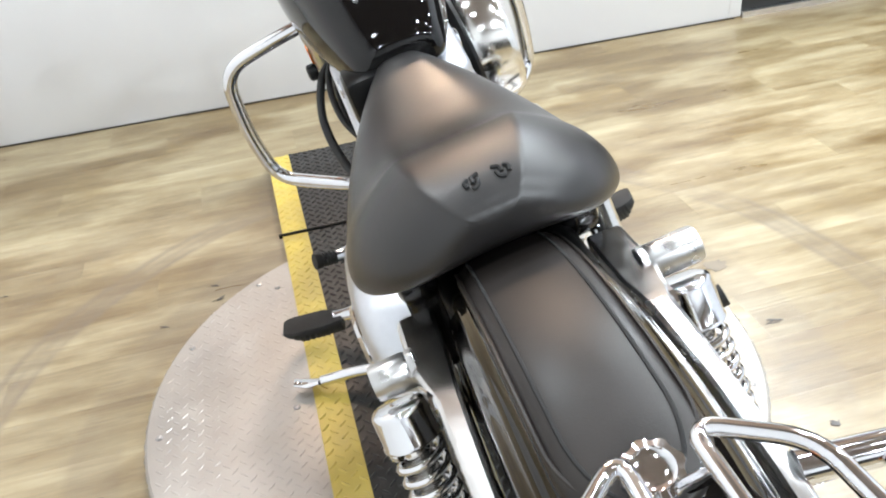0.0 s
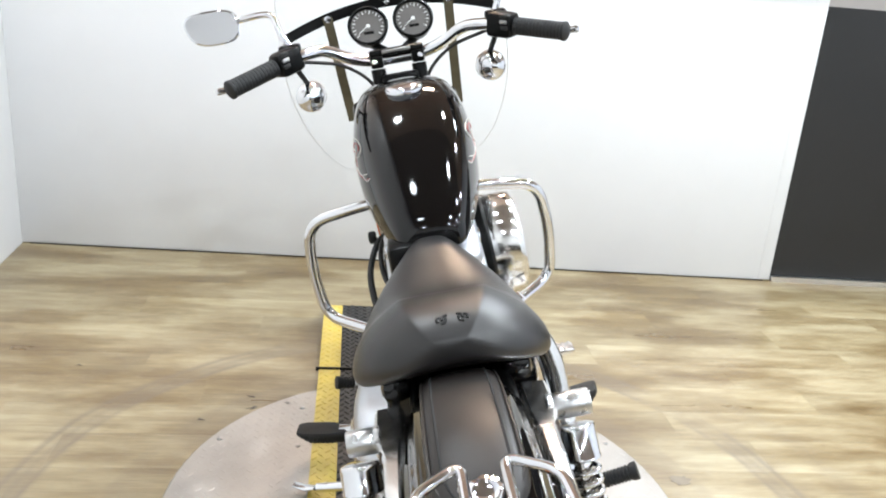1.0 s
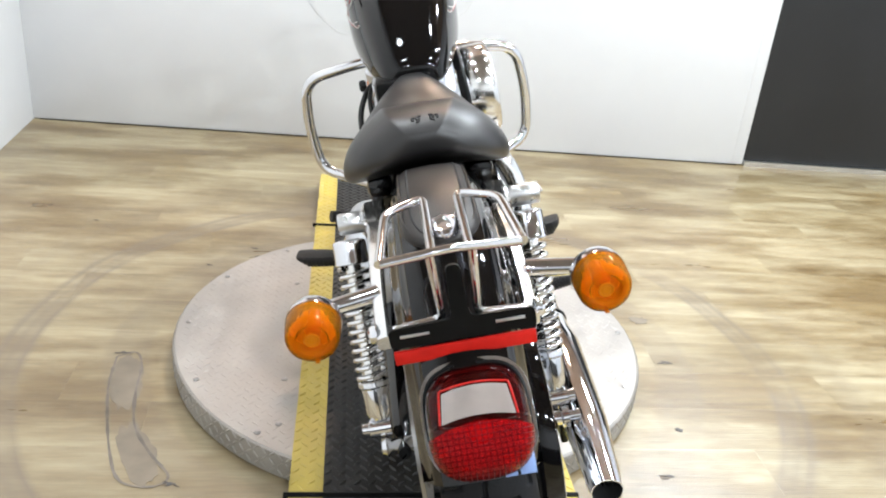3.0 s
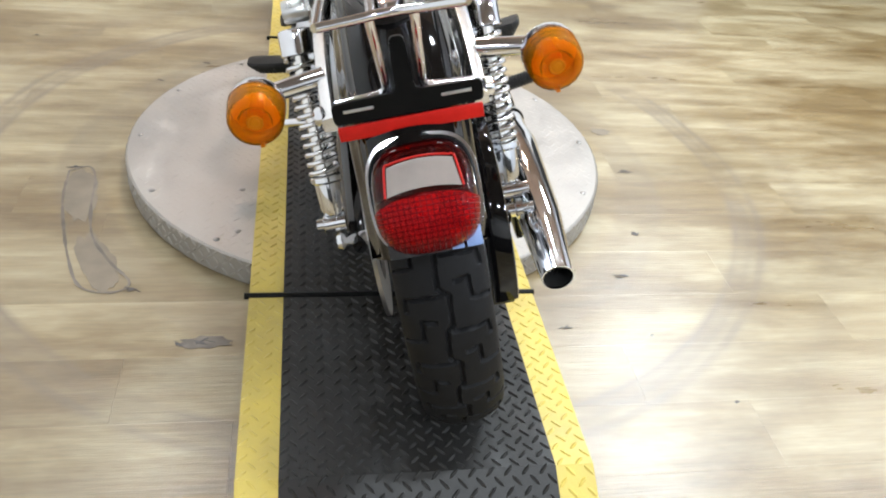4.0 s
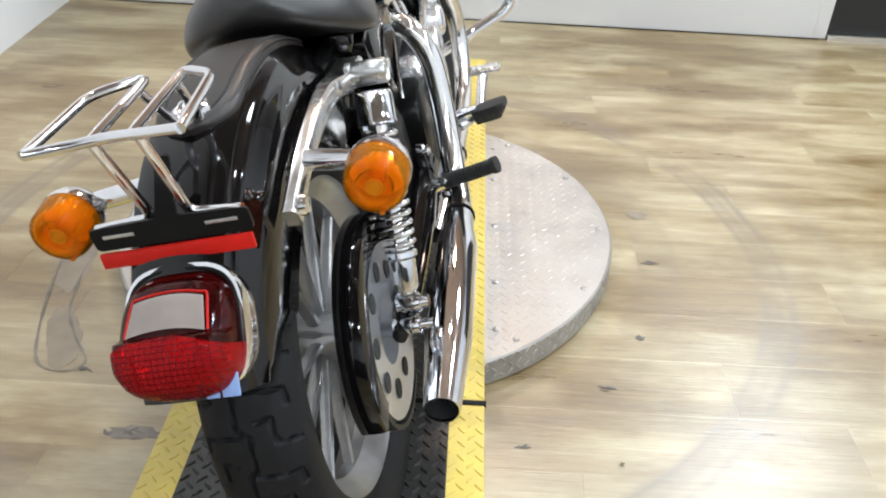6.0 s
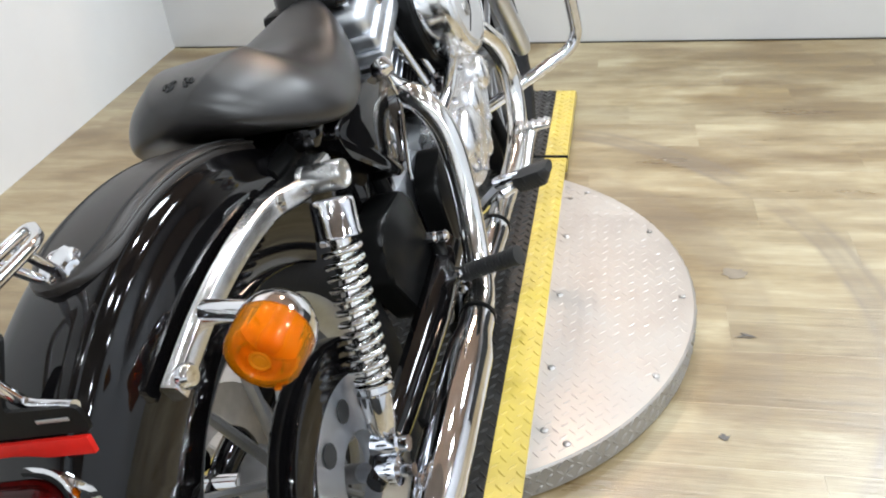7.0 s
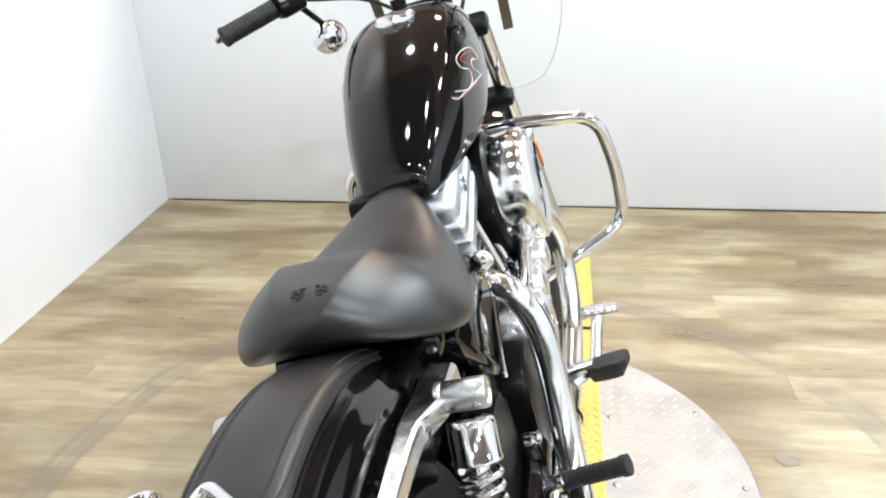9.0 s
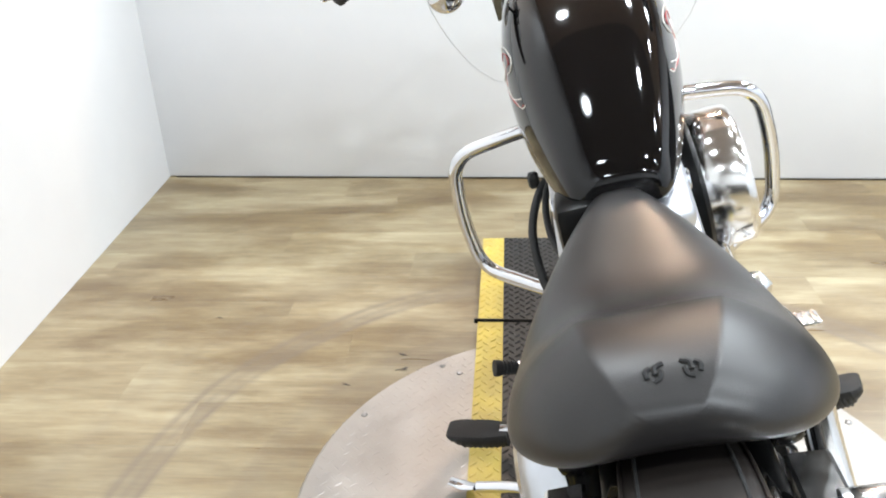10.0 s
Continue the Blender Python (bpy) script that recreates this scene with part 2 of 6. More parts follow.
    bsdf.inputs["Specular IOR Level"].default_value, bsdf.inputs["IOR"].default_value = 0.85, 1.60
    rg.inputs["To Min"].default_value, rg.inputs["To Max"].default_value = 0.27, 0.39
    LK(grain, rg.inputs["Value"])
    LK(rg.outputs[0], bsdf.inputs["Roughness"])
    bp = N("ShaderNodeBump")
    bp.inputs["Strength"].default_value, bp.inputs["Distance"].default_value = 0.18, 0.002
    LK(fine, bp.inputs["Height"])
    LK(bp.outputs[0], bsdf.inputs["Normal"])
    return mat


BOARD_DARK, BOARD_LIGHT = (0.242, 0.178, 0.086), (0.436, 0.373, 0.234)
BOARD = floor_material()
WALL_WHITE = material("white_wall_paint", (0.65, 0.65, 0.65), 0.55, 0, 8, 0.02, 0.08, 350)
COUNTER_WHITE = material("white_laminate", (0.70, 0.70, 0.705), 0.4, 0, 8, 0.015, 0.03, 300)
# blue tint stands in for cool light from the unseen east side
WALL_SHOP = material("blue_tinted_unseen_wall", (0.54, 0.565, 0.61), 0.6, 0, 8, 0.02, 0.08, 350)
WALL_SOUTH = material("grey_shop_wall_paint", (0.46, 0.46, 0.465), 0.6, 0, 8, 0.02, 0.08, 350)
WALL_GREY = material("grey_wall_paint", (0.36, 0.34, 0.325), 0.6, 0, 8, 0.04, 0.08, 350)
# near-black that stands in for shade beside the counter and an unseen dark wall
DARK_STAND_IN = material("charcoal_stand_in", (0.010, 0.010, 0.0105), 0.46, 0, 5, 0.15, 0.03, 120)
# two tones of one unseen ceiling, picked for reflections in tank and seat
CEIL_BROWN = material("ceiling_brown_to_mirror", (0.48, 0.36, 0.28), 0.8, 0, 6, 0.1)
CEIL_DARK = material("ceiling_dark_to_mirror", (0.23, 0.189, 0.158), 0.8, 0, 6, 0.1)
ALU = material("brushed_aluminium", (0.75, 0.75, 0.74), 0.3, 1.0, 90, 0.06)
BASEMAT = material("black_gap", (0.01, 0.01, 0.01), 0.8)
PLATE = material("worn_tread_plate_aluminium", (0.38, 0.356, 0.330), 0.46, 0.55, 14, 0.10, 0.12, 200, rough_vary=0.3)
RIM_PLATE = material("dirty_tread_plate_rim", (0.31, 0.29, 0.262), 0.40, 0.35, 18, 0.2, 0.12, 220, rough_vary=0.3)
MAT_BLACK = material("black_rubber_tread", (0.010, 0.0096, 0.0092), 0.38, 0, 10, 0.35, 0.20, 240, rough_vary=0.3, spec=0.40, dirt=(0.018, 0.016, 0.014))
YELLOW = material("yellow_safety_paint", (0.53, 0.40, 0.068), 0.42, 0, 16, 0.14, 0.15, 220, dirt=(0.42, 0.32, 0.08))
SCREW = material("dull_steel_screw", (0.35, 0.34, 0.33), 0.4, 1.0, 120, 0.2)
PAINT = material("gloss_black_paint", (0.0022, 0.0020, 0.0022), 0.05, 0, 20, 0.1, spec=0.46, rough_vary=0.2)
SATIN = material("satin_black_enamel", (0.004, 0.004, 0.004), 0.30, 0, 40, 0.2, 0.04, 300, spec=0.13)
CHROME = material("polished_chrome", (0.78, 0.79, 0.82), 0.06, 1.0, 50, 0.04, rough_vary=0.4)
PIPE = material("hazy_pipe_chrome", (0.82, 0.81, 0.79), 0.13, 1.0, 50, 0.05, rough_vary=0.4)
STRUT = material("buffed_chrome", (0.78, 0.775, 0.77), 0.22, 1.0, 50, 0.05, rough_vary=0.3)
CAP = material("satin_cap_metal", (0.58, 0.58, 0.58), 0.30, 1.0, 50, 0.05, rough_vary=0.3)
CAST = material("polished_cast_aluminium", (0.64, 0.66, 0.70), 0.38, 1.0, 60, 0.06, 0.05, 160, rough_vary=0.25)
CAST_PALE = material("pale_polished_aluminium", (0.88, 0.88, 0.90), 0.24, 1.0, 60, 0.06, 0.05, 160, rough_vary=0.25)
WHEEL = material("silver_wheel_paint", (0.36, 0.36, 0.365), 0.32, 0.8, 60, 0.1)
STEEL = material("dull_steel", (0.42, 0.41, 0.40), 0.35, 1.0, 60, 0.15)
LEATHER = material("black_grained_leather", (0.012, 0.0108, 0.0105), 0.38, 0, 14, 0.2, 0.10, 700, spec=0.64, rough_vary=0.2)
BIB = material("black_vinyl_bib", (0.0205, 0.0168, 0.0148), 0.43, 0, 14, 0.35, 0.06, 800, rough_vary=0.15, spec=0.40)
RUBBER = material("black_rubber", (0.010, 0.010, 0.010), 0.62, 0, 60, 0.2, 0.15, 300)
TYRE = material("tyre_rubber", (0.0068, 0.0068, 0.0078), 0.66, 0, 40, 0.25, 0.18, 260, spec=0.22)
AMBER = lens_material("amber_lens", (1.0, 0.54, 0.02), (1.0, 0.30, 0.002), 0.26, ior=1.22)
AMBER_DEEP = material("amber_bulb_glass", (0.50, 0.15, 0.003), 0.5, spec=0.1)
# one red plastic in two tints: dark for reflections, bright for transmitted light
RED = lens_material("red_lens_darkened", (0.45, 0.035, 0.02), (0.10, 0.002, 0.002), 0.12, ior=1.35)
RED_BRIGHT = lens_material("red_prism_lens_brightened", (1.0, 0.050, 0.040), (0.55, 0.004, 0.008), 0.28, ior=1.2)
PRISM_EDGE = material("prism_edge_shade", (0.055, 0.0008, 0.003), 0.4, spec=0.15)
TAIL_BOWL = material("bright_facetted_reflector", (0.90, 0.90, 0.89), 0.16, 1.0, 60, 0.05)
REFLECTOR = material("silvered_reflector", (0.85, 0.85, 0.84), 0.30, 0.55, 60, 0.05)
SATIN_ALU = material("satin_aluminium", (0.72, 0.72, 0.73), 0.42, 1.0, 80, 0.05, 0.04, 300)
CLEAR_PATCH = material("ribbed_clear_window", (0.44, 0.375, 0.335), 0.3, 0, 80, 0.06)
RED_TAPE = material("red_reflector_strip", (0.44, 0.010, 0.006), 0.40, 0, 120, 0.12, spec=0.2)
MIRROR = material("mirror_glass", (0.86, 0.86, 0.87), 0.03, 1.0, 30, 0.01)
DIAL = material("dark_dial_face", (0.115, 0.105, 0.098), 0.5, 0, 60, 0.1)
WHITE_PRINT = material("white_print", (0.75, 0.75, 0.73), 0.5, 0, 60, 0.05)
BADGE_RED = material("badge_red", (0.45, 0.03, 0.03), 0.3)
BADGE_SILVER = material("badge_silver", (0.72, 0.70, 0.66), 0.3, 0.3)
TAN_STRAP = material("smoked_bracket", (0.10, 0.085, 0.05), 0.35, 0.4, 60, 0.2)
ORANGE_REFL = material("orange_reflector", (0.80, 0.20, 0.02), 0.25)
GOUGE = material("dark_floor_gouge", (0.10, 0.09, 0.085), 0.6, 0, 60, 0.3)
SCUFF = material("grey_worn_board", (0.155, 0.13, 0.108), 0.5, 0, 25, 0.45)
WORN = material("worn_board_patch", (0.195, 0.160, 0.118), 0.42, 0, 14, 0.3)
PALE_BLUE = material("pale_blue_label", (0.20, 0.30, 0.55), 0.4)


def glass_material():
    """Clear sheet: see-through, with a Fresnel gloss on top."""
    mat = bpy.data.materials.new("clear_acrylic")
    mat.use_nodes = True
    nt = mat.node_tree
    nt.nodes.remove(nt.nodes["Principled BSDF"])
    clear, gloss, fres, mx = (nt.nodes.new("ShaderNode" + k) for k in ("BsdfTransparent", "BsdfGlossy", "Fresnel", "MixShader"))
    clear.inputs[0].default_value = (0.985, 0.99, 0.988, 1)
    gloss.inputs["Roughness"].default_value = 0.03
    fres.inputs["IOR"].default_value = 1.18
    nt.links.new(fres.outputs[0], mx.inputs[0])
    nt.links.new(clear.outputs[0], mx.inputs[1])
    nt.links.new(gloss.outputs[0], mx.inputs[2])
    nt.links.new(mx.outputs[0], nt.nodes["Material Output"].inputs[0])
    return mat


ACRYLIC = glass_material()

# ---- room ----
CORNER_L, CORNER_R = Vector((-1.512, 2.403, 0)), Vector((1.669, 2.289, 0))
ALONG = (CORNER_R - CORNER_L).normalized()
INTO = Vector((-ALONG.y, ALONG.x, 0))


def wall(name, a, b, height, thick, mat, side=1):
    """An upright wall from a to b, thick to the side away from the room."""
    a, b = Vector(a), Vector(b)
    d = (b - a).normalized()
    nrm = Vector((-d.y, d.x, 0)) * thick * side
    bm = bmesh.new()
    loft(bm, [[a, b, b + nrm, a + nrm], [p + Vector((0, 0, height)) for p in (a, b, b + nrm, a + nrm)]])
    return tagged(part(name, bm, mat, flat=True), kind="structure")


LEFT_DIR = Vector((0.105, -1.88, 0)).normalized()
WEST_END = CORNER_L + LEFT_DIR * 7.0
BACK_Y = 4.9
tagged(wall("wall_west", WEST_END, CORNER_L - LEFT_DIR * 2.6, CEILING, 0.12, WALL_WHITE), "plain white painted side wall")
tagged(wall("wall_north", (-1.9, BACK_Y, 0), (4.6, BACK_Y, 0), CEILING, 0.12, WALL_GREY), "grey painted wall far behind the counter")
tagged(wall("wall_east", (4.4, BACK_Y, 0), (4.4, -4.7, 0), CEILING, 0.12, WALL_SHOP), "unseen shop-side wall, tinted pale blue to cast bluish reflections")
# unseen end wall, invented pale above and dark below to shape reflections
tagged(wall("wall_south", (4.5, -4.6, 1.25), (-1.5, -4.6, 1.25), CEILING - 1.25, 0.12, WALL_SOUTH), "unseen grey upper wall closing the far end, pale for the mirrors")
tagged(wall("wall_south_dark_half", (4.5, -4.6, 0), (-1.5, -4.6, 0), 1.246, 0.14, DARK_STAND_IN), "unseen dark lower wall added so the rear fender mirrors black")
# unseen ceiling: dark half here, lighter half next for the tank's brown sheen
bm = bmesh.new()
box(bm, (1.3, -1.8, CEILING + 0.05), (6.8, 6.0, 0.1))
tagged(part("ceiling", bm, CEIL_DARK, flat=True), "unseen shop ceiling, darker brown to keep reflections dim", kind="structure")
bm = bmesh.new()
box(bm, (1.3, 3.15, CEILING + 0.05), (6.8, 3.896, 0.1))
tagged(part("ceiling_2", bm, CEIL_BROWN, flat=True), "unseen ceiling towards the counter, lighter brown to brighten reflections", kind="structure")
bm = bmesh.new()
box(bm, (1.3, 0.15, -0.07), (6.8, 9.9, 0.1))
floor = tagged(part("floor", bm, BASEMAT, flat=True), "light oak-look vinyl plank floor, scuffed", kind="structure")

# dark sheet for the shaded opening beside the counter, cut low to mimic fading
bm = bmesh.new()
P0, P1 = CORNER_R + INTO * 0.012 + ALONG * 0.004, CORNER_R + INTO * 0.012 + ALONG * 1.6
loft(bm, [[P0, P1, P1 + INTO * 0.06, P0 + INTO * 0.06], [p + Vector((0, 0, 1.17)) for p in (P0, P1, P1 + INTO * 0.06, P0 + INTO * 0.06)]])
tagged(part("dark_opening_sheet", bm, DARK_STAND_IN, flat=True), "half-height dark sheet standing in for the shaded opening beside the counter", "panel", kind="structure")
bm = bmesh.new()
q0, q1 = CORNER_R - INTO * 0.012 + ALONG * 0.004, CORNER_R - INTO * 0.012 + ALONG * 1.6
loft(bm, [[q0, q1, q1 + INTO * 0.02, q0 + INTO * 0.02], [p + Vector((0, 0, 0.022)) for p in (q0, q1, q1 + INTO * 0.02, q0 + INTO * 0.02)]])
tagged(part("baseboard", bm, ALU, flat=True), "thin bright metal strip along the floor", kind="structure")


# ---- ceiling lamps ----
LAMP_KINDS = {"small": (1.0, (0.855, 0.935, 1.0), "round white ceiling lamp, switched on"), "cool": (4.0, (0.84, 0.93, 1.0), "large round cool white ceiling lamp, switched on"), "warm": (2.6, (1.0, 0.74, 0.55), "large round warm white ceiling lamp, switched on")}


def ceiling_lamp(x, y, watts, kind):
    big, tone, label = LAMP_KINDS[kind]
    lamp = tagged(new("ceiling_lamp"), label, "lamp", "ceiling lamps")
    lamp.location = (x, y, CEILING)
    bm = bmesh.new()
    lathe(bm, [(0.0, 0), (0.115 * big, 0), (0.12 * big, -0.01), (0.12 * big, -0.05), (0.11 * big, -0.05), (0.10 * big, -0.02), (0.0, -0.02)], (0, 0, 0), (0, 0, 1), 28, False)
    part("housing", bm, WALL_WHITE, lamp)
    data = bpy.data.lights.new("bulb", "AREA")
    data.shape, data.size, data.energy, data.color = "DISK", 0.168 * big, watts, tone
    bulb = new("bulb", data)
    bulb.parent = lamp
    bulb.location = (0, 0, -0.03)


for spot in LAMPS:
    ceiling_lamp(*spot)

# ---- counter ----
counter = tagged(new("counter"), "white laminate reception counter with an overhanging top", "counter")
TOP_LOW, TOP_HIGH = 1.222, 1.305


def along(s, d, z):
    return CORNER_L + ALONG * s + INTO * d + Vector((0, 0, z))


LEN = (CORNER_R - CORNER_L).length


def counter_box(name, s0, s1, d0, d1, z0, z1, mat, bev=0.003, label=""):
    bm = bmesh.new()
    c = along((s0 + s1) / 2, (d0 + d1) / 2, (z0 + z1) / 2)
    box(bm, c, (s1 - s0, d1 - d0, z1 - z0), bev, Matrix.Rotation(math.atan2(ALONG.y, ALONG.x), 4, "Z"))
    return part(name, bm, mat, counter, label)


counter_box("front_panel", 0.0, LEN - 0.052, 0.0, 0.05, 0.004, TOP_LOW - 0.002, COUNTER_WHITE, 0.002)
counter_box("end_panel", LEN - 0.052, LEN, 0.0, 0.5, 0.004, TOP_LOW - 0.002, COUNTER_WHITE, 0.002)
counter_box("countertop", 0.0, LEN + 0.045, -0.018, 0.55, TOP_LOW, TOP_HIGH, COUNTER_WHITE, 0.004)
# solid black strip in place of the shadow along the counter's foot
bm = bmesh.new()
box(bm, along(LEN / 2, -0.002, 0.002), (LEN - 0.06, 0.004, 0.003), 0.0, Matrix.Rotation(math.atan2(ALONG.y, ALONG.x), 4, "Z"))
tagged(part("gap_shade_strip", bm, BASEMAT, flat=True), "black strip standing in for the shadow under the counter front", kind="structure")

# ---- turntable ----
DISC_C, DISC_R, DISC_Z = Vector((-0.003, 0.609, 0)), 0.568, 0.060
turntable = tagged(new("turntable"), "round aluminium tread-plate motorcycle turntable on the floor", "turntable")
bm = bmesh.new()
lathe(bm, [(0.0, 0.003), (DISC_R, 0.003), (DISC_R, DISC_Z - 0.003), (DISC_R - 0.003, DISC_Z), (0.0, DISC_Z)], DISC_C, (0, 0, 1), 96, False)
part("disc_plate", bm, PLATE, turntable)
bm = bmesh.new()
lathe(bm, [(DISC_R - 0.004, 0.003), (DISC_R + 0.0015, 0.003), (DISC_R + 0.0015, DISC_Z - 0.004), (DISC_R + 0.0003, DISC_Z - 0.0025), (DISC_R - 0.004, DISC_Z - 0.0028)], DISC_C, (0, 0, 1), 96, False)
part("rim_band", bm, RIM_PLATE, turntable, "grimy tread-plate rim")


def lugs(spots, place, length=0.021, width=0.0065, height=0.0013):
    """Raised almond-shaped treads at (a, b, turned) spots; place turns (a, b, h) into a point."""
    verts, faces = [], []
    for a, b, turned in spots:
        ca, sa = (0.7071, 0.7071) if turned else (0.7071, -0.7071)
        n = len(verts)
        ring = ((-0.5, 0), (-0.22, -0.42), (0.22, -0.42), (0.5, 0), (0.22, 0.42), (-0.22, 0.42))
        for p, q in ring:
            verts.append(place(a + ca * p * length - sa * q * width, b + sa * p * length + ca * q * width, 0.0))
        for p, q in ((-0.3, 0), (0.3, 0)):
            verts.append(place(a + ca * p * length, b + sa * p * length, height))
        L, R = n + 6, n + 7
        faces += [(n, n + 1, L), (n + 1, n + 2, R, L), (n + 2, n + 3, R), (n + 3, n + 4, R), (n + 4, n + 5, L, R), (n + 5, n, L)]
    me = bpy.data.meshes.new("treads")
    me.from_pydata([tuple(v) for v in verts], [], faces)
    return me


def lug_part(spots, place, mat, parent, **kw):
    me = lugs(spots, place, **kw)
    me.materials.append(mat)
    ob = new("treads", me)
    ob.parent = parent
    return tagged(ob, kind="stuff")


PITCH = 0.0195
spots = []
for j in range(-42, 43):
    for i in range(-21, 22):
        a, b = (i + (j % 2) * 0.5) * 0.0285, j * 0.01425
        if math.hypot(a, b) < DISC_R - 0.014 and not -0.258 < a + DISC_C.x < 0.260:
            spots.append((a, b, j % 2))
lug_part(spots, lambda a, b, h: DISC_C + Vector((a, b, DISC_Z - 0.0002 + h)), PLATE, turntable, length=0.0200, width=0.0064, height=0.0010)
# the turned-down rim carries the same treads
spots = [(k * PITCH, PITCH * (0.75 + 0.95 * r), (k + r) % 2) for k in range(int(2 * math.pi * DISC_R / PITCH)) for r in range(3) if 0.75 + 0.95 * r < 2.9]
lug_part(spots, lambda a, b, h: DISC_C + Vector(((DISC_R + h + 0.0013) * math.cos(a / DISC_R), (DISC_R + h + 0.0013) * math.sin(a / DISC_R), b)), RIM_PLATE, turntable, length=0.019, height=0.0022)

bm = bmesh.new()
lathe(bm, [(0.0, 0.003), (0.003, 0.003), (0.0045, 0.0026), (0.0068, 0.0012), (0.007, 0.0)], (0, 0, 0), (0, 0, 1), 10, False)
screw_ob = part("screw", bm, SCREW, turntable)
SCREW_AT = [(0.543 * math.cos(radians(a)), 0.543 * math.sin(radians(a))) for a in (27, -27, 0, 153, 207, 180, 52, 128, 232, 308)]
SCREW_AT += [(s * 0.295, y) for s in (-1, 1) for y in (-0.40, -0.24, -0.01, 0.22, 0.40)]
for k, (x, y) in enumerate(SCREW_AT):
    ob = screw_ob if k == 0 else new("screw", screw_ob.data)
    ob.parent = turntable
    ob.location = DISC_C + Vector((x, y, DISC_Z + 0.0005))

# ---- runner across the turntable ----
RUN_Z = 0.066
PROFILE_Y = (-0.56, -0.545, -0.420, 1.695, 1.80)
PROFILE_Z = (0.003, 0.004, RUN_Z, RUN_Z, 0.004)


def run_z(y):
    return float(np.interp(y, PROFILE_Y, PROFILE_Z))


def runner(name, y0, y1, label):
    """One length of the black runner with its two yellow edges."""
    run = tagged(new(name), label, "ramp", "runner sections")
    ys = sorted({y0, y1, *[y for y in PROFILE_Y if y0 < y < y1]})
    thick = 0.0055 if y0 >= -0.02 and y1 < 1.3 else 0.05
    for nm, x0, x1, mat in (("deck", -0.2025, 0.2105, MAT_BLACK), ("edge_band", -0.264, -0.2025, YELLOW), ("edge_band", 0.2105, 0.270, YELLOW)):
        bm = bmesh.new()
        loft(bm, [[(x0, y, run_z(y)), (x1, y, run_z(y)), (x1, y, max(0.002, run_z(y) - thick)), (x0, y, max(0.002, run_z(y) - thick))] for y in ys])
        part(nm, bm, mat, run, flat=True)
        # rows of slanted lugs, each row leaning against the next
        across = max(2, round((x1 - x0) / 0.0280))
        step = (x1 - x0) / across
        down = int((y1 - y0 - 0.006) / (step / 2))
        sp = [(x0 + (i + (0.28 if j % 2 else 0.72)) * step, y0 + 0.012 + j * step / 2, j % 2) for i in range(across) for j in range(down)]
        lug_part(sp, lambda a, b, h: Vector((a, b, run_z(b) - 0.0002 + h)), mat, run, length=0.0215, width=0.0070, height=0.0032 if nm == "deck" else 0.0020)
    return run


HINGES = (-0.005, 1.225)
runner("runner_plate", HINGES[0] + 0.006, HINGES[1] - 0.006, "black tread runner with yellow edges across the turntable")
runner("entry_ramp", -0.56, HINGES[0] - 0.006, "black tread runner end that dips steeply to the floor")
runner("exit_ramp", HINGES[1] + 0.006, 1.80, "short black tread runner end with yellow edges, far side")
for y in HINGES:
    bm = bmesh.new()
    tube(bm, [(-0.273, y, RUN_Z - 0.001), (0.273, y, RUN_Z - 0.001)], 0.0062, 10)
    tagged(part("hinge_rod", bm, SATIN), "black hinge rod joining two runner sections", "rod", "hinge rods")

# ---- motorcycle ----
LEAN_DEG, YAW_DEG = 13.75, -1.25
bike = tagged(new("motorcycle"), "black and chrome cruiser motorcycle leaning on its side stand", "motorcycle")
bike.matrix_world = pose(0.0977, 0, 0.066, 0, 0, YAW_DEG) @ pose(0, 0, 0, 0, -LEAN_DEG, 0)
AX_R, AX_F = Vector((0, -0.17, 0.278)), Vector((0, 1.275, 0.285))
V = Vector


PITCHES = 19
GROOVES = [(-0.004, 0.0, -0.007, 0.42), (-0.007, 0.42, 0.006, 0.52), (0.006, 0.52, 0.004, 0.92), (0.004, 0.92, -0.004, 1.0)]
for sd, sh in ((1, 0.0), (-1, 0.5)):  # lateral groove with a hook, and a stepped groove in each block
    GROOVES += [(sd * 0.002, sh + 0.0, sd * 0.047, sh + 0.05), (sd * 0.047, sh + 0.05, sd * 0.048, sh + 0.22)]
    GROOVES += [(sd * 0.016, sh + 0.36, sd * 0.031, sh + 0.34), (sd * 0.031, sh + 0.34, sd * 0.033, sh + 0.62), (sd * 0.033, sh + 0.62, sd * 0.054, sh + 0.66)]


def groove_depth(u, turn, length):
    """How deep the tread is cut at u across and a share of one pitch."""
    near = 1.0
    for u0, t0, u1, t1 in GROOVES:
        for shift in (-1, 0, 1):
            ax, ay, bx, by = u0, (t0 + shift) * length, u1, (t1 + shift) * length
            px, py = u - ax, turn * length - ay
            dx, dy = bx - ax, by - ay
            k = max(0.0, min(1.0, (px * dx + py * dy) / (dx * dx + dy * dy)))
            near = min(near, math.hypot(px - k * dx, py - k * dy))
    return max(0.0, min(1.0, (0.0030 - near) / 0.0016))


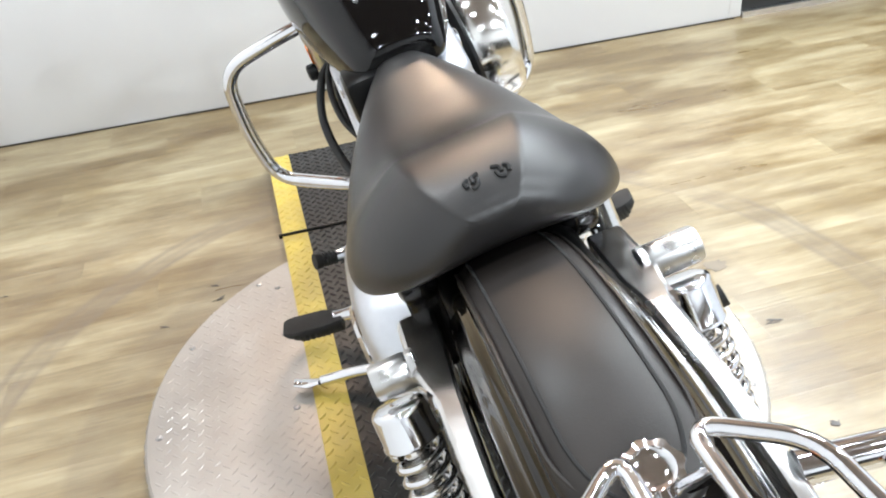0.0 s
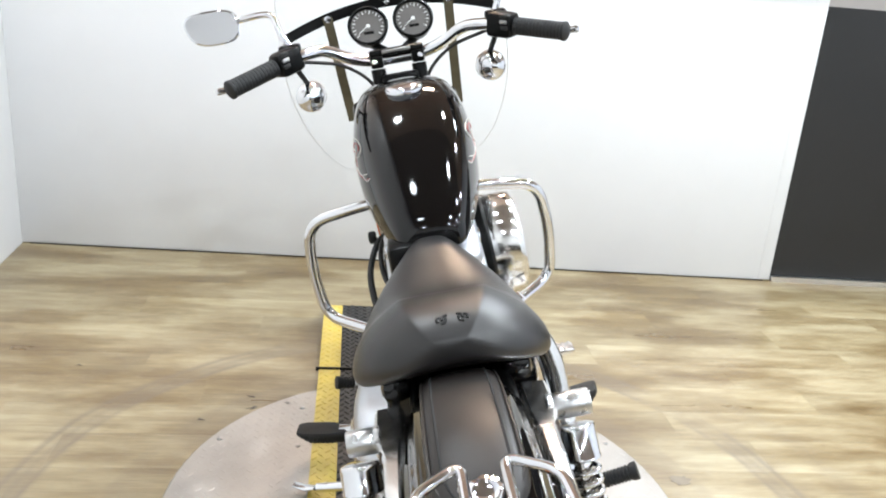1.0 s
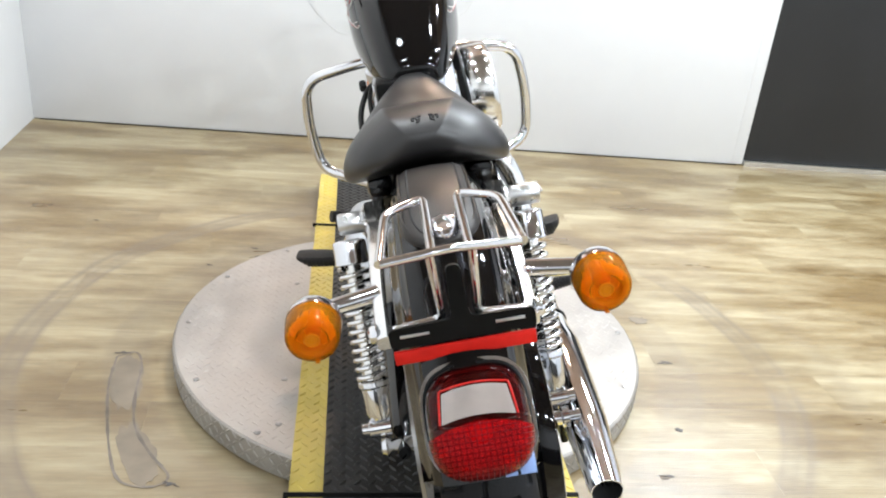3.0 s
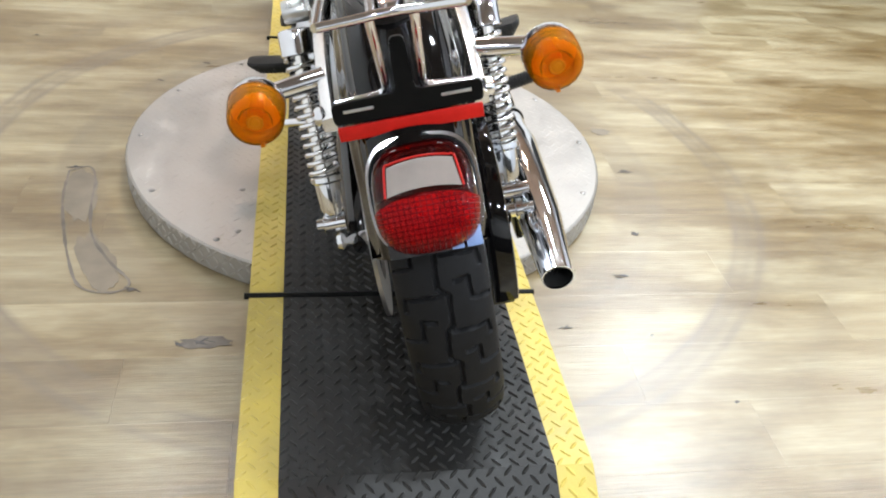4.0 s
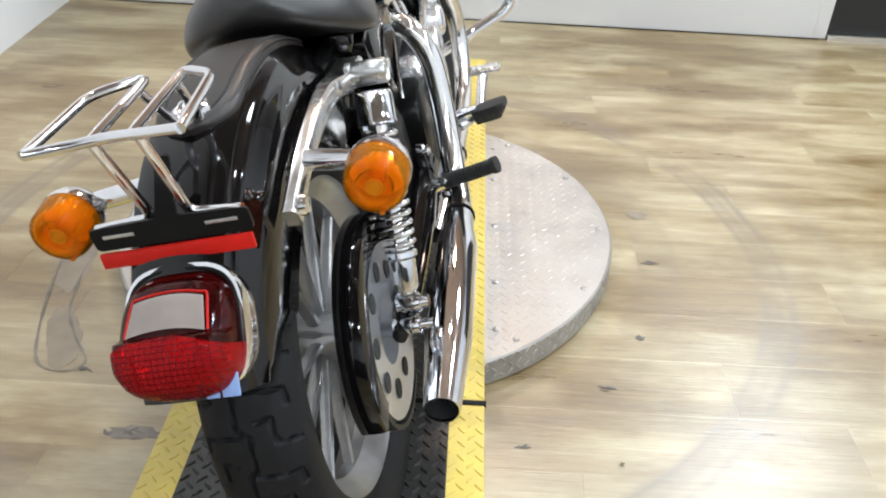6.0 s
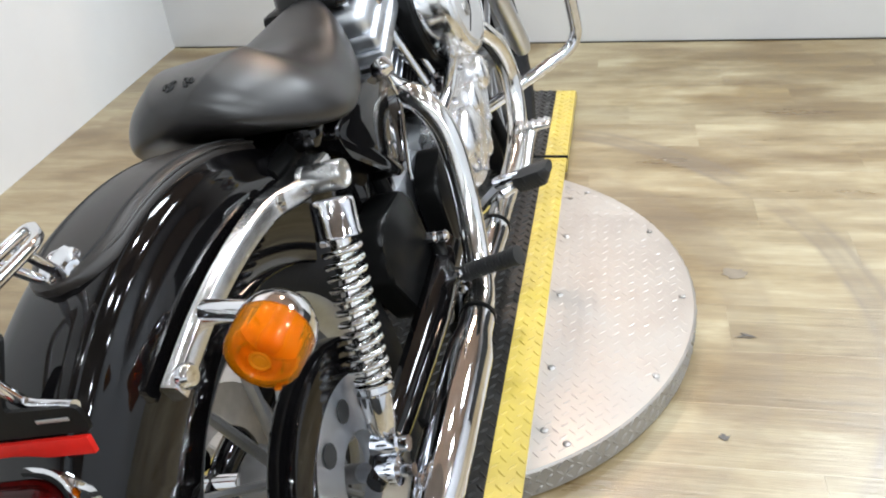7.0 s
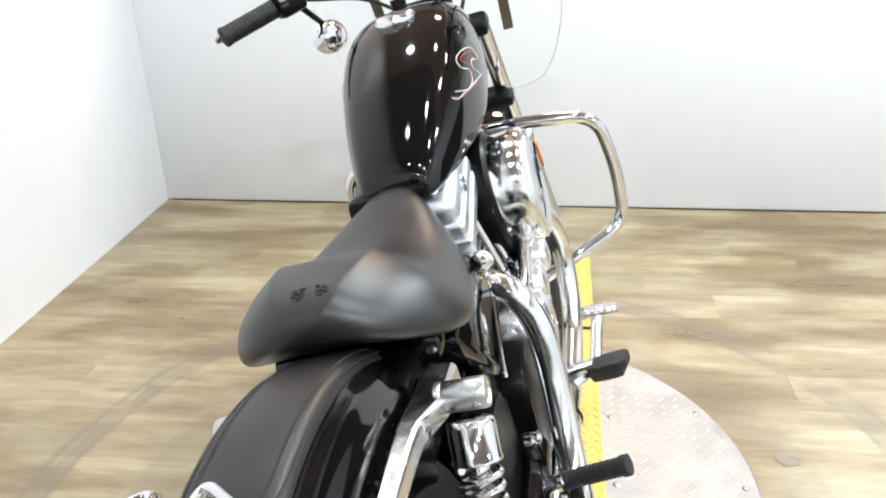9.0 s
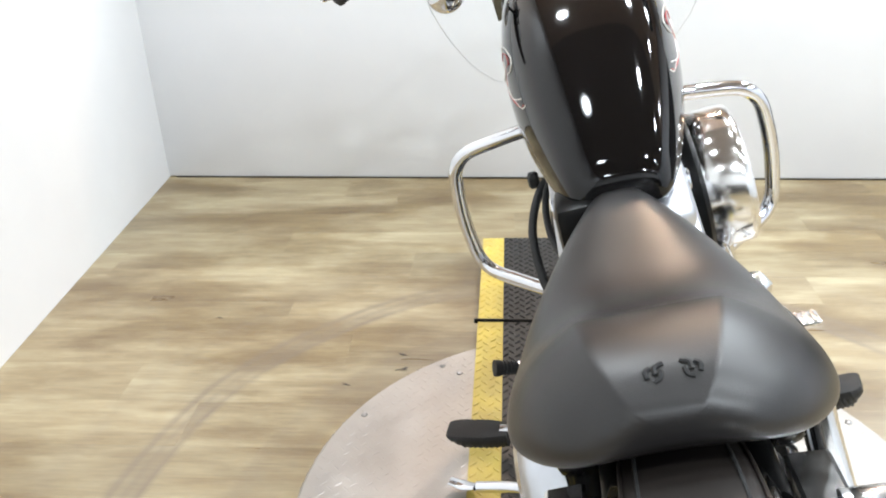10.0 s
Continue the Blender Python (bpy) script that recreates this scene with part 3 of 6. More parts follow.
def tyre(axle, r, half, label, treaded):
    rim = r - 0.078
    crown_u = np.linspace(-0.985, 0.985, 57 if treaded else 17) * half
    crown_r = [r - half * 0.62 * (1 - math.sqrt(1 - (u / half) ** 2)) for u in crown_u]
    low = [(half * 0.97, rim + 0.03), (half * 0.95, rim + 0.02), (half * 0.72, rim), (half * 0.5, rim - 0.01)]
    per = 40 if treaded else 5
    cut = [[0.0055 * groove_depth(u, j / per, 2 * math.pi * r / PITCHES) if treaded and abs(u) < 0.056 else 0.0 for u in crown_u] for j in range(per)]
    bm = bmesh.new()
    rings = []
    for j in range(per * PITCHES):
        a = 2 * math.pi * j / (per * PITCHES)
        prof = [(-u, q) for u, q in low[::-1]] + [(u, q - c) for u, q, c in zip(crown_u, crown_r, cut[j % per])] + low
        rings.append([bm.verts.new(axle + V((u, q * math.cos(a), q * math.sin(a)))) for u, q in prof])
    n = len(rings[0])
    for p, q in zip(rings, rings[1:] + rings[:1]):
        for k in range(n):
            bm.faces.new((p[k], p[(k + 1) % n], q[(k + 1) % n], q[k]))
    return part("tyre", bm, TYRE, bike, label, sharp=32)


def wheel(axle, rim_r, half, spokes, label):
    bm = bmesh.new()
    lathe(bm, [(rim_r + 0.012, -half), (rim_r, -half + 0.006), (rim_r - 0.008, -half + 0.02), (rim_r - 0.02, -0.01), (rim_r - 0.02, 0.01), (rim_r - 0.008, half - 0.02), (rim_r, half - 0.006), (rim_r + 0.012, half), (rim_r + 0.014, half - 0.01), (rim_r + 0.014, -half + 0.01), (rim_r + 0.012, -half)], axle, (1, 0, 0), 64, False)
    rim = part("rim", bm, WHEEL, bike, label)
    bm = bmesh.new()
    lathe(bm, [(0.0, -0.06), (0.03, -0.06), (0.045, -0.045), (0.035, -0.02), (0.035, 0.02), (0.045, 0.045), (0.03, 0.06), (0.0, 0.06)], axle, (1, 0, 0), 24, False)
    part("hub", bm, WHEEL, rim)
    for k in range(spokes):
        a = 2 * math.pi * k / spokes
        d = V((0, math.cos(a), math.sin(a)))
        bm = bmesh.new()
        tube(bm, [axle + d * 0.03, axle + d * (rim_r - 0.012)], [0.011, 0.008], 8, 1, True, 0.55)
        part("spoke", bm, WHEEL, rim)
    return rim


tyre(AX_R, 0.302, 0.059, "black tyre with narrow stepped tread grooves", True)
wheel(AX_R, 0.215, 0.042, 13, "silver cast wheel with thin spokes")
tyre(AX_F, 0.315, 0.05, "narrow black front tyre", False)
wheel(AX_F, 0.235, 0.03, 13, "silver cast front wheel")

# drive pulley, belt, guard, brake disc
bm = bmesh.new()
PUL = AX_R + V((0.085, 0, 0))
lathe(bm, [(0.05, -0.012), (0.118, -0.012), (0.126, -0.015), (0.130, 0.0), (0.126, 0.015), (0.116, 0.012), (0.05, 0.012), (0.05, -0.012)], PUL, (1, 0, 0), 48, False)
pulley = part("drive_pulley", bm, CAST, bike, "silver belt pulley with oval holes")
for k in range(9):
    a = 2 * math.pi * k / 9
    bm = bmesh.new()
    lathe(bm, [(0.0, 0), (0.014, 0), (0.014, 0.0015), (0.0, 0.0015)], PUL + V((0.0125, 0.085 * math.cos(a), 0.085 * math.sin(a))), (1, 0, 0), 14, False)
    part("hole", bm, BASEMAT, pulley)
bm = bmesh.new()


def sweep_arc(bm, centre, prof, a0, a1, n=40):
    """Sweeps a closed (u, radius) outline round an axle between two angles in degrees."""
    return loft(bm, [[centre + V((u, r * math.cos(radians(a)), r * math.sin(radians(a)))) for u, r in prof] for a in np.linspace(a0, a1, n)])


sweep_arc(bm, PUL, [(-0.017, 0.132), (0.017, 0.132), (0.017, 0.139), (-0.017, 0.139)], 60, 290)
part("drive_belt", bm, RUBBER, bike, "black toothed drive belt")
bm = bmesh.new()
sweep_arc(bm, PUL, [(-0.016, 0.155), (0.015, 0.155), (0.015, 0.120), (0.018, 0.119), (0.0195, 0.154), (0.0175, 0.160), (0.012, 0.162), (-0.012, 0.162), (-0.016, 0.160)], 60, 196)
part("belt_guard", bm, PAINT, bike, "black curved belt guard")
bm = bmesh.new()
lathe(bm, [(0.07, 0), (0.125, 0), (0.125, 0.006), (0.07, 0.006), (0.07, 0)], AX_R + V((-0.09, 0, 0)), (1, 0, 0), 40, False)
part("brake_disc", bm, STEEL, bike)
bm = bmesh.new()
lathe(bm, [(0, -0.145), (0.013, -0.145), (0.016, -0.138), (0.012, -0.13), (0.012, 0.13), (0.017, 0.132), (0.017, 0.142), (0.008, 0.144), (0.008, 0.16), (0, 0.16)], AX_R, (1, 0, 0), 16, False)
part("axle", bm, CHROME, bike)

# swing arm and frame
for s in (-1, 1):
    bm = bmesh.new()
    tube(bm, [(s * 0.115, 0.27, 0.30), (s * 0.118, 0.1, 0.285), (s * 0.115, -0.13, 0.276), (s * 0.112, -0.185, 0.272)], [0.024, 0.024, 0.018, 0.010], 12, 3, True, 1.3)
    part("swing_arm", bm, PAINT, bike)
    bm = bmesh.new()
    tube(bm, rounded([(s * 0.055, -0.02, 0.60), (s * 0.055, 0.2, 0.60), (s * 0.026, 0.35, 0.640), (s * 0.024, 0.6, 0.70), (s * 0.024, 0.84, 0.78)], 0.08), 0.015, 12)
    part("frame_rail", bm, SATIN, bike)
    bm = bmesh.new()
    tube(bm, rounded([(s * 0.055, 0.24, 0.60), (s * 0.060, 0.235, 0.45), (s * 0.085, 0.25, 0.20), (s * 0.09, 0.5, 0.12), (s * 0.08, 0.92, 0.14), (s * 0.04, 0.90, 0.5), (s * 0.03, 0.84, 0.80)], 0.07), 0.0145, 12)
    part("frame_loop", bm, SATIN, bike)
bm = bmesh.new()
tube(bm, [(0, 0.79, 0.86), (0, 0.86, 0.72)], 0.032, 20)
part("steering_head", bm, SATIN, bike)

# ---- rear fender ----
FC, FR = V((-0.004, -0.17, 0.292)), 0.3875


def crown(u):
    a = abs(u)
    return -0.010 * (a / 0.07) ** 2 - 0.034 * max(0.0, (a - 0.043) / 0.0295) ** 2 - 0.0025 * (a > 0.050) - 0.0025 * (a > 0.0602)


us = [0.0, 0.017, 0.030, 0.041, 0.0495, 0.0503, 0.056, 0.0600, 0.0605, 0.066, 0.0695, 0.0715]
bm = bmesh.new()
rings = []
for ang in np.linspace(52, 151.0, 58):
    keep = float(np.interp(ang, [52, 138, 151.0], [1.0, 1.0, 0.12]))
    outer = [(u, FR + crown(u)) for u in us] + [(0.0735, FR - 0.035 - 0.040 * keep), (0.0735 - 0.001 * keep, FR - 0.037 - 0.105 * keep)]
    prof = [(-u, r) for u, r in outer[::-1]] + outer[1:]
    prof += [(u - math.copysign(0.003, u) if abs(u) > 0.06 else u, r - 0.004) for u, r in prof[::-1]]
    slim = float(np.interp(ang, [118, 138, 151], [1.0, 0.935, 0.90]))
    rings.append([FC + V((u * slim, r * math.cos(radians(ang)), r * math.sin(radians(ang)))) for u, r in prof])
loft(bm, rings)
fender = part("rear_fender", bm, PAINT, bike, "gloss black rear fender with stepped sides", sharp=50)

# leather bib on the fender
bm = bmesh.new()
rows = []
A0, A1 = 63, 110.5
for a in np.linspace(A0, A1, 44):
    t = (a - A0) / (A1 - A0)
    w = 0.0485 * (1.0 if t < 0.84 else math.sqrt(max(0.02, 1 - ((t - 0.84) / 0.16) ** 2)))
    cols = np.linspace(-1, 1, 25)
    ring = []
    for c in cols:
        u = c * w
        edge = 0.0085 * (1 - abs(c) ** 10)
        ring.append(FC + V((u, (FR + crown(u) + edge + 0.001) * math.cos(radians(a)), (FR + crown(u) + edge + 0.001) * math.sin(radians(a)))))
    ring += [FC + V((c * w, (FR + crown(c * w) - 0.001) * math.cos(radians(a)), (FR + crown(c * w) - 0.001) * math.sin(radians(a)))) for c in cols[::-1]]
    rows.append(ring)
loft(bm, rows)
bib = part("fender_bib", bm, BIB, bike, "black vinyl fender bib with raised piping")


def bib_line(w0, lift, r, name, mat):
    pts = []
    for side in (-1, 1):
        seq = []
        for a in np.linspace(A0, A1 - 1.2, 40):
            t = (a - A0) / (A1 - A0)
            w = w0 * (1.0 if t < 0.78 else math.sqrt(max(0.0, 1 - ((t - 0.78) / 0.19) ** 2)))
            u = side * w
            rr = FR + crown(u) + lift
            seq.append(FC + V((u, rr * math.cos(radians(a)), rr * math.sin(radians(a)))))
        pts += seq if side < 0 else seq[::-1]
    bm = bmesh.new()
    tube(bm, pts, r, 6)
    part(name, bm, mat, bib)


bib_line(0.034, 0.0092, 0.0016, "piping", BASEMAT)
bib_line(0.0462, 0.0066, 0.0017, "hem", BIB)

# ---- struts, shocks, signals ----
for s in (-1, 1):
    bm = bmesh.new()
    path = smooth_path([(0, 0.034, 0.584), (0, -0.04, 0.589), (0, -0.10, 0.599), (0, -0.18, 0.597), (0, -0.26, 0.584), (0, -0.337, 0.560)], 5)
    rings = []
    for i, p in enumerate(path):
        t = (path[min(i + 1, len(path) - 1)] - path[max(i - 1, 0)]).normalized()
        up = V((1, 0, 0)).cross(t).normalized()
        up = up if up.z > 0 else -up
        h = float(np.interp(-p.y, [-0.035, 0.03, 0.14, 0.34], [0.0135, 0.0130, 0.0120, 0.0110]))
        ui = float(np.interp(-p.y, [0.0, 0.05, 0.10, 0.18, 0.26, 0.34], [0.0790, 0.0790, 0.0815, 0.0830, 0.0830, 0.0810]))
        uo = float(np.interp(-p.y, [-0.035, 0.040, 0.070, 0.100, 0.18, 0.34], [0.1155, 0.1155, 0.1100, 0.1035, 0.1015, 0.0980]))
        rings.append([V((s * x - 0.004, p.y, p.z)) + up * y for x, y in ((ui, -h), (uo - 0.003, -h), (uo, -h * 0.75), (uo, h * 0.35), (uo - 0.0015, h * 0.72), (uo - 0.005, h * 0.95), (ui + 0.003, h + 0.001), (ui, h - 0.001))])
    loft(bm, rings)
    strut = part("fender_strut", bm, STRUT, bike, "chrome fender strut with a flat face", sharp=30)
    bm = bmesh.new()
    lathe(bm, [(0, 0), (0.012, 0), (0.012, 0.006), (0.009, 0.010), (0, 0.011)], (s * 0.096 - 0.004, -0.324, 0.567), (s, 0, 0), 14, False)
    part("bolt", bm, CHROME, strut)
    bm = bmesh.new()
    lathe(bm, [(0, 0), (0.011, 0), (0.011, 0.005), (0, 0.006)], (s * 0.102 - 0.004, -0.085, 0.598), (s, 0, 0), 6, False)
    part("bolt", bm, CHROME, strut)
    # upper shock mount cap
    bm = bmesh.new()
    cl = 0.039 + 0.006 * s
    lathe(bm, [(0, -0.005), (0.0168, -0.005), (0.0168, 0.0), (0.0156, 0.002), (0.0168, 0.004), (0.0168, cl), (0.0156, cl + 0.0035), (0.0135, cl + 0.0035), (0.0120, cl), (0.009, cl), (0.0085, cl + 0.002), (0, cl + 0.0025)], (s * 0.111 - 0.006, -0.026, 0.591), (s, 0, 0), 36, False)
    part("mount_cap", bm, CAP, bike, "round satin silver cap over the shock mount")
    top, low = V((s * 0.136 - 0.007, -0.028, 0.584)), V((s * 0.136 - 0.007, -0.152, 0.302))
    ax = (low - top).normalized()
    ln = (low - top).length
    shock = tagged(new("shock_absorber"), "chrome coil-over shock absorber")
    shock.parent = bike
    ce = 0.053 + 0.004 * s
    bm = bmesh.new()
    lathe(bm, [(0, 0.0165), (0.017, 0.0165), (0.0235, 0.0185), (0.0252, 0.0205), (0.0258, 0.024), (0.0258, ce), (0.0268, ce + 0.0015), (0.0268, ce + 0.0045), (0.0245, ce + 0.006), (0.018, ce + 0.006)], top, ax, 44, False)
    part("cover", bm, CHROME, shock)
    bm = bmesh.new()
    lathe(bm, [(0.0125, 0.055), (0.0125, ln - 0.10), (0.015, ln - 0.10), (0.015, ln - 0.07)], top, ax, 20, False)
    part("damper_rod", bm, PIPE, shock)
    bm = bmesh.new()
    lathe(bm, [(0.021, ln - 0.075), (0.0235, ln - 0.073), (0.0235, ln - 0.066), (0.019, ln - 0.062), (0.018, ln - 0.024), (0.013, ln - 0.014), (0, ln - 0.012)], top, ax, 28, False)
    part("lower_body", bm, CHROME, shock)
    a = ax.orthogonal().normalized()
    b = ax.cross(a)
    turns, y0, y1 = 12.5, ce + 0.009, ln - 0.074
    bm = bmesh.new()
    tube(bm, [top + ax * (y0 + (y1 - y0) * k / 300) + (a * math.cos(2 * math.pi * turns * k / 300) + b * math.sin(2 * math.pi * turns * k / 300)) * 0.0210 for k in range(301)], 0.0039, 8)
    part("coil_spring", bm, CHROME, shock, sharp=60)
    bm = bmesh.new()
    lathe(bm, [(0, -0.016), (0.014, -0.016), (0.014, 0.016), (0.0095, 0.018), (0.0095, 0.028), (0, 0.028)], low, (s, 0, 0), 18, False)
    part("eye_bolt", bm, CHROME, shock)
    # turn signal
    sig = tagged(new("turn_signal"), "amber turn signal in a chrome bowl")
    sig.parent = bike
    c = V((s * 0.177, -0.292, 0.580))
    ax2 = V((0, -0.97, -0.05)).normalized()
    bm = bmesh.new()
    tube(bm, [(s * 0.094, -0.262, 0.588), (s * 0.155, -0.272, 0.584)], [0.0125, 0.0115], 16)
    part("stalk", bm, CHROME, sig)
    bm = bmesh.new()
    lathe(bm, [(0, -0.032), (0.014, -0.031), (0.025, -0.023), (0.033, -0.010), (0.0350, 0.0), (0.0350, 0.006), (0.033, 0.006)], c, ax2, 32, False)
    part("bowl", bm, CHROME, sig)
    bm = bmesh.new()
    e1 = ax2.orthogonal().normalized()
    e2 = ax2.cross(e1)
    rings = []
    wall_out = ((0.0338, 0.003, 0), (0.0342, 0.010, 0), (0.0340, 0.013, 1), (0.0328, 0.034, 1), (0.0308, 0.039, 0), (0.026, 0.0425, 0), (0.0195, 0.0425, 0), (0.017, 0.0395, 0), (0.003, 0.039, 0))
    wall_in = ((0.003, 0.0365, 0), (0.018, 0.037, 0), (0.0205, 0.0398, 0), (0.025, 0.0398, 0), (0.0286, 0.037, 0), (0.0304, 0.032, 2), (0.0314, 0.013, 2), (0.0314, 0.003, 0))
    for r, h, f in wall_out + wall_in:
        rings.append([c + ax2 * h + (e1 * math.cos(2 * math.pi * q / 72) + e2 * math.sin(2 * math.pi * q / 72)) * (r + 0.0002 * f * (q % 3 - 1)) for q in range(72)])
    loft(bm, rings + rings[:1], False)
    lens = part("lens", bm, AMBER, sig, "amber plastic lens")
    bm = bmesh.new()
    lathe(bm, [(0.0, -0.024), (0.015, -0.022), (0.025, -0.012), (0.0305, 0.002), (0.0312, 0.004)], c, ax2, 32, False)
    part("reflector", bm, REFLECTOR, sig, "silvered bowl inside the lens")
    bm = bmesh.new()
    lathe(bm, [(0.0085, -0.020), (0.0085, 0.002), (0.0100, 0.008), (0.0110, 0.016), (0.0095, 0.024), (0.005, 0.0285), (0, 0.0295)], c, ax2, 20, False)
    part("bulb", bm, AMBER_DEEP, sig, "amber glass bulb")
    bm = bmesh.new()
    lathe(bm, [(0, 0.0405), (0.005, 0.0405), (0.0058, 0.0398), (0.0072, 0.0398), (0.0078, 0.0408), (0.0092, 0.0408), (0.0100, 0.0392)], c, ax2, 28, False)
    part("lens_hub", bm, AMBER_DEEP, lens, "darker amber disc at the lens centre")
    bm = bmesh.new()
    box(bm, c + ax2 * 0.031 + V((0, 0, -0.0325)), (0.0055, 0.014, 0.003), 0.0008)
    part("lens_notch", bm, AMBER_DEEP, lens)

# ---- luggage rack ----
rack = tagged(new("luggage_rack"), "small chrome tube luggage rack on the fender")
rack.parent = bike
TR = 0.0050
RZ = 0.722
for s in (-1, 1):
    bm = bmesh.new()
    tube(bm, rounded([(s * 0.019, -0.440, RZ - 0.004), (s * 0.019, -0.303, RZ), (s * 0.063, -0.343, RZ + 0.004), (s * 0.071, -0.458, RZ)], 0.018), TR, 10)
    part("side_loop", bm, CHROME, rack)
    bm = bmesh.new()
    tube(bm, rounded([(s * 0.022, -0.437, RZ - 0.006), (s * 0.019, -0.402, 0.619), (s * 0.074, -0.411, 0.619)], 0.012), TR, 10)
    part("leg", bm, CHROME, rack)
bm = bmesh.new()
tube(bm, [(-0.071, -0.458, RZ), (-0.036, -0.447, RZ - 0.003), (0, -0.440, RZ - 0.004), (0.036, -0.447, RZ - 0.003), (0.071, -0.458, RZ)], TR, 10, 4)
part("rear_bar", bm, CHROME, rack)
bm = bmesh.new()
tube(bm, [(-0.020, -0.33, RZ - 0.006), (-0.012, -0.30, 0.672), (0.012, -0.30, 0.672), (0.020, -0.33, RZ - 0.006)], TR, 10, 3)
part("front_bar", bm, CHROME, rack)
bm = bmesh.new()
box(bm, (0, -0.283, 0.6585), (0.044, 0.035, 0.006), 0.002, Matrix.Rotation(radians(18), 4, "X"))
part("mount_tab", bm, CHROME, rack)
bm = bmesh.new()
NUT, NUT_AX = V((0, -0.281, 0.661)), V((0, -0.3, 0.95)).normalized()
na = NUT_AX.orthogonal().normalized()
nb = NUT_AX.cross(na)
loft(bm, [[NUT + NUT_AX * h + (na * math.cos(2 * math.pi * k / 80) + nb * math.sin(2 * math.pi * k / 80)) * (r + lobe * math.cos(2 * math.pi * k / 10)) for k in range(80)] for r, h, lobe in ((0.012, 0, 0), (0.0185, 0.001, 0.0005), (0.0192, 0.004, 0.0014), (0.0192, 0.014, 0.0014), (0.0175, 0.0175, 0.0010), (0.013, 0.019, 0.0), (0.011, 0.0175, 0.0), (0.004, 0.0175, 0.0))])
part("mount_nut", bm, CHROME, rack, "scalloped chrome thumb nut")

# ---- plate bracket and reflector ----
bm = bmesh.new()
out = rounded_outline([(-0.080, 0.598), (0.080, 0.598), (0.080, 0.622), (0.010, 0.624), (0.008, 0.668), (-0.008, 0.668), (-0.010, 0.624), (-0.080, 0.622)], 0.006, 3)
slab(bm, out, 0.004, lambda a, b, d: V((a, -0.412 - d + max(0, b - 0.624) * 0.9, b)))
bracket = part("plate_bracket", bm, SATIN, bike, "black plate bracket with long slots")
for s in (-1, 1):
    bm = bmesh.new()
    box(bm, (s * 0.052, -0.4168, 0.6125), (0.032, 0.001, 0.0036), 0.0004)
    part("slot", bm, CAST, bracket)
bm = bmesh.new()
box(bm, (0, -0.4195, 0.5890), (0.155, 0.005, 0.0155), 0.001, Matrix.Rotation(radians(-6), 4, "X"))
part("reflector_strip", bm, RED_TAPE, bike, "long red reflector strip")

# ---- tail light ----
tail = tagged(new("tail_light"), "red tail light with a clear plate window")
tail.parent = bike
TN = V((0, -0.805, 0.593)).normalized()
TU = V((0, 0.593, 0.805)).normalized()
TC = V((0, -0.461, 0.526))


def face_ring(hw, hh, d, shift=0.0, power=3.2, n=40, taper=0.0):
    ring = []
    for k in range(n):
        a = 2 * math.pi * k / n
        c, sn = math.cos(a), math.sin(a)
        x = math.copysign(abs(c) ** (2 / power), c)
        y = math.copysign(abs(sn) ** (2 / power), sn)
        ring.append(TC + V((x * hw * (1 - taper * y), 0, 0)) + TU * (y * hh + shift) + TN * d)
    return ring


bm = bmesh.new()
loft(bm, [face_ring(0.058, 0.058, -0.04), face_ring(0.060, 0.062, -0.010), face_ring(0.061, 0.0635, 0.001), face_ring(0.060, 0.0625, 0.006), face_ring(0.0560, 0.0585, 0.006), face_ring(0.0525, 0.055, 0.002)])
part("housing", bm, CHROME, tail, "chrome tail light housing")
bm = bmesh.new()
loft(bm, [face_ring(0.0575, 0.0600, 0.004, -0.001), face_ring(0.0572, 0.0597, 0.0068, -0.001), face_ring(0.0552, 0.0577, 0.0072, -0.0015), face_ring(0.0515, 0.0540, 0.004, -0.002)])
part("gasket", bm, SATIN, tail, "black rubber gasket")
LW, LH = 0.0552, 0.0572
BLOCK_W, BLOCK_H = 0.0570, 0.0625


def lens_depth(x, y, wide=False):
    """How far the lens stands out at a point of its face: a sloping window above, a blunt prism block below."""
    out = float(np.interp(y, [-0.064, -0.052, -0.032, -0.014, -0.006, -0.003, 0.030, 0.046, 0.055], [0.046, 0.056, 0.061, 0.0605, 0.058, 0.043, 0.030, 0.020, 0.013]))
    lw, lh = (BLOCK_W, BLOCK_H) if wide else (LW, LH)
    g = ((abs(x) / lw) ** 3.0 + (abs(y + 0.002) / lh) ** 3.0) ** (1 / 3.0)
    return 0.003 + (out - 0.003) * max(0.0, 1 - min(1.0, g) ** 9) ** 0.5


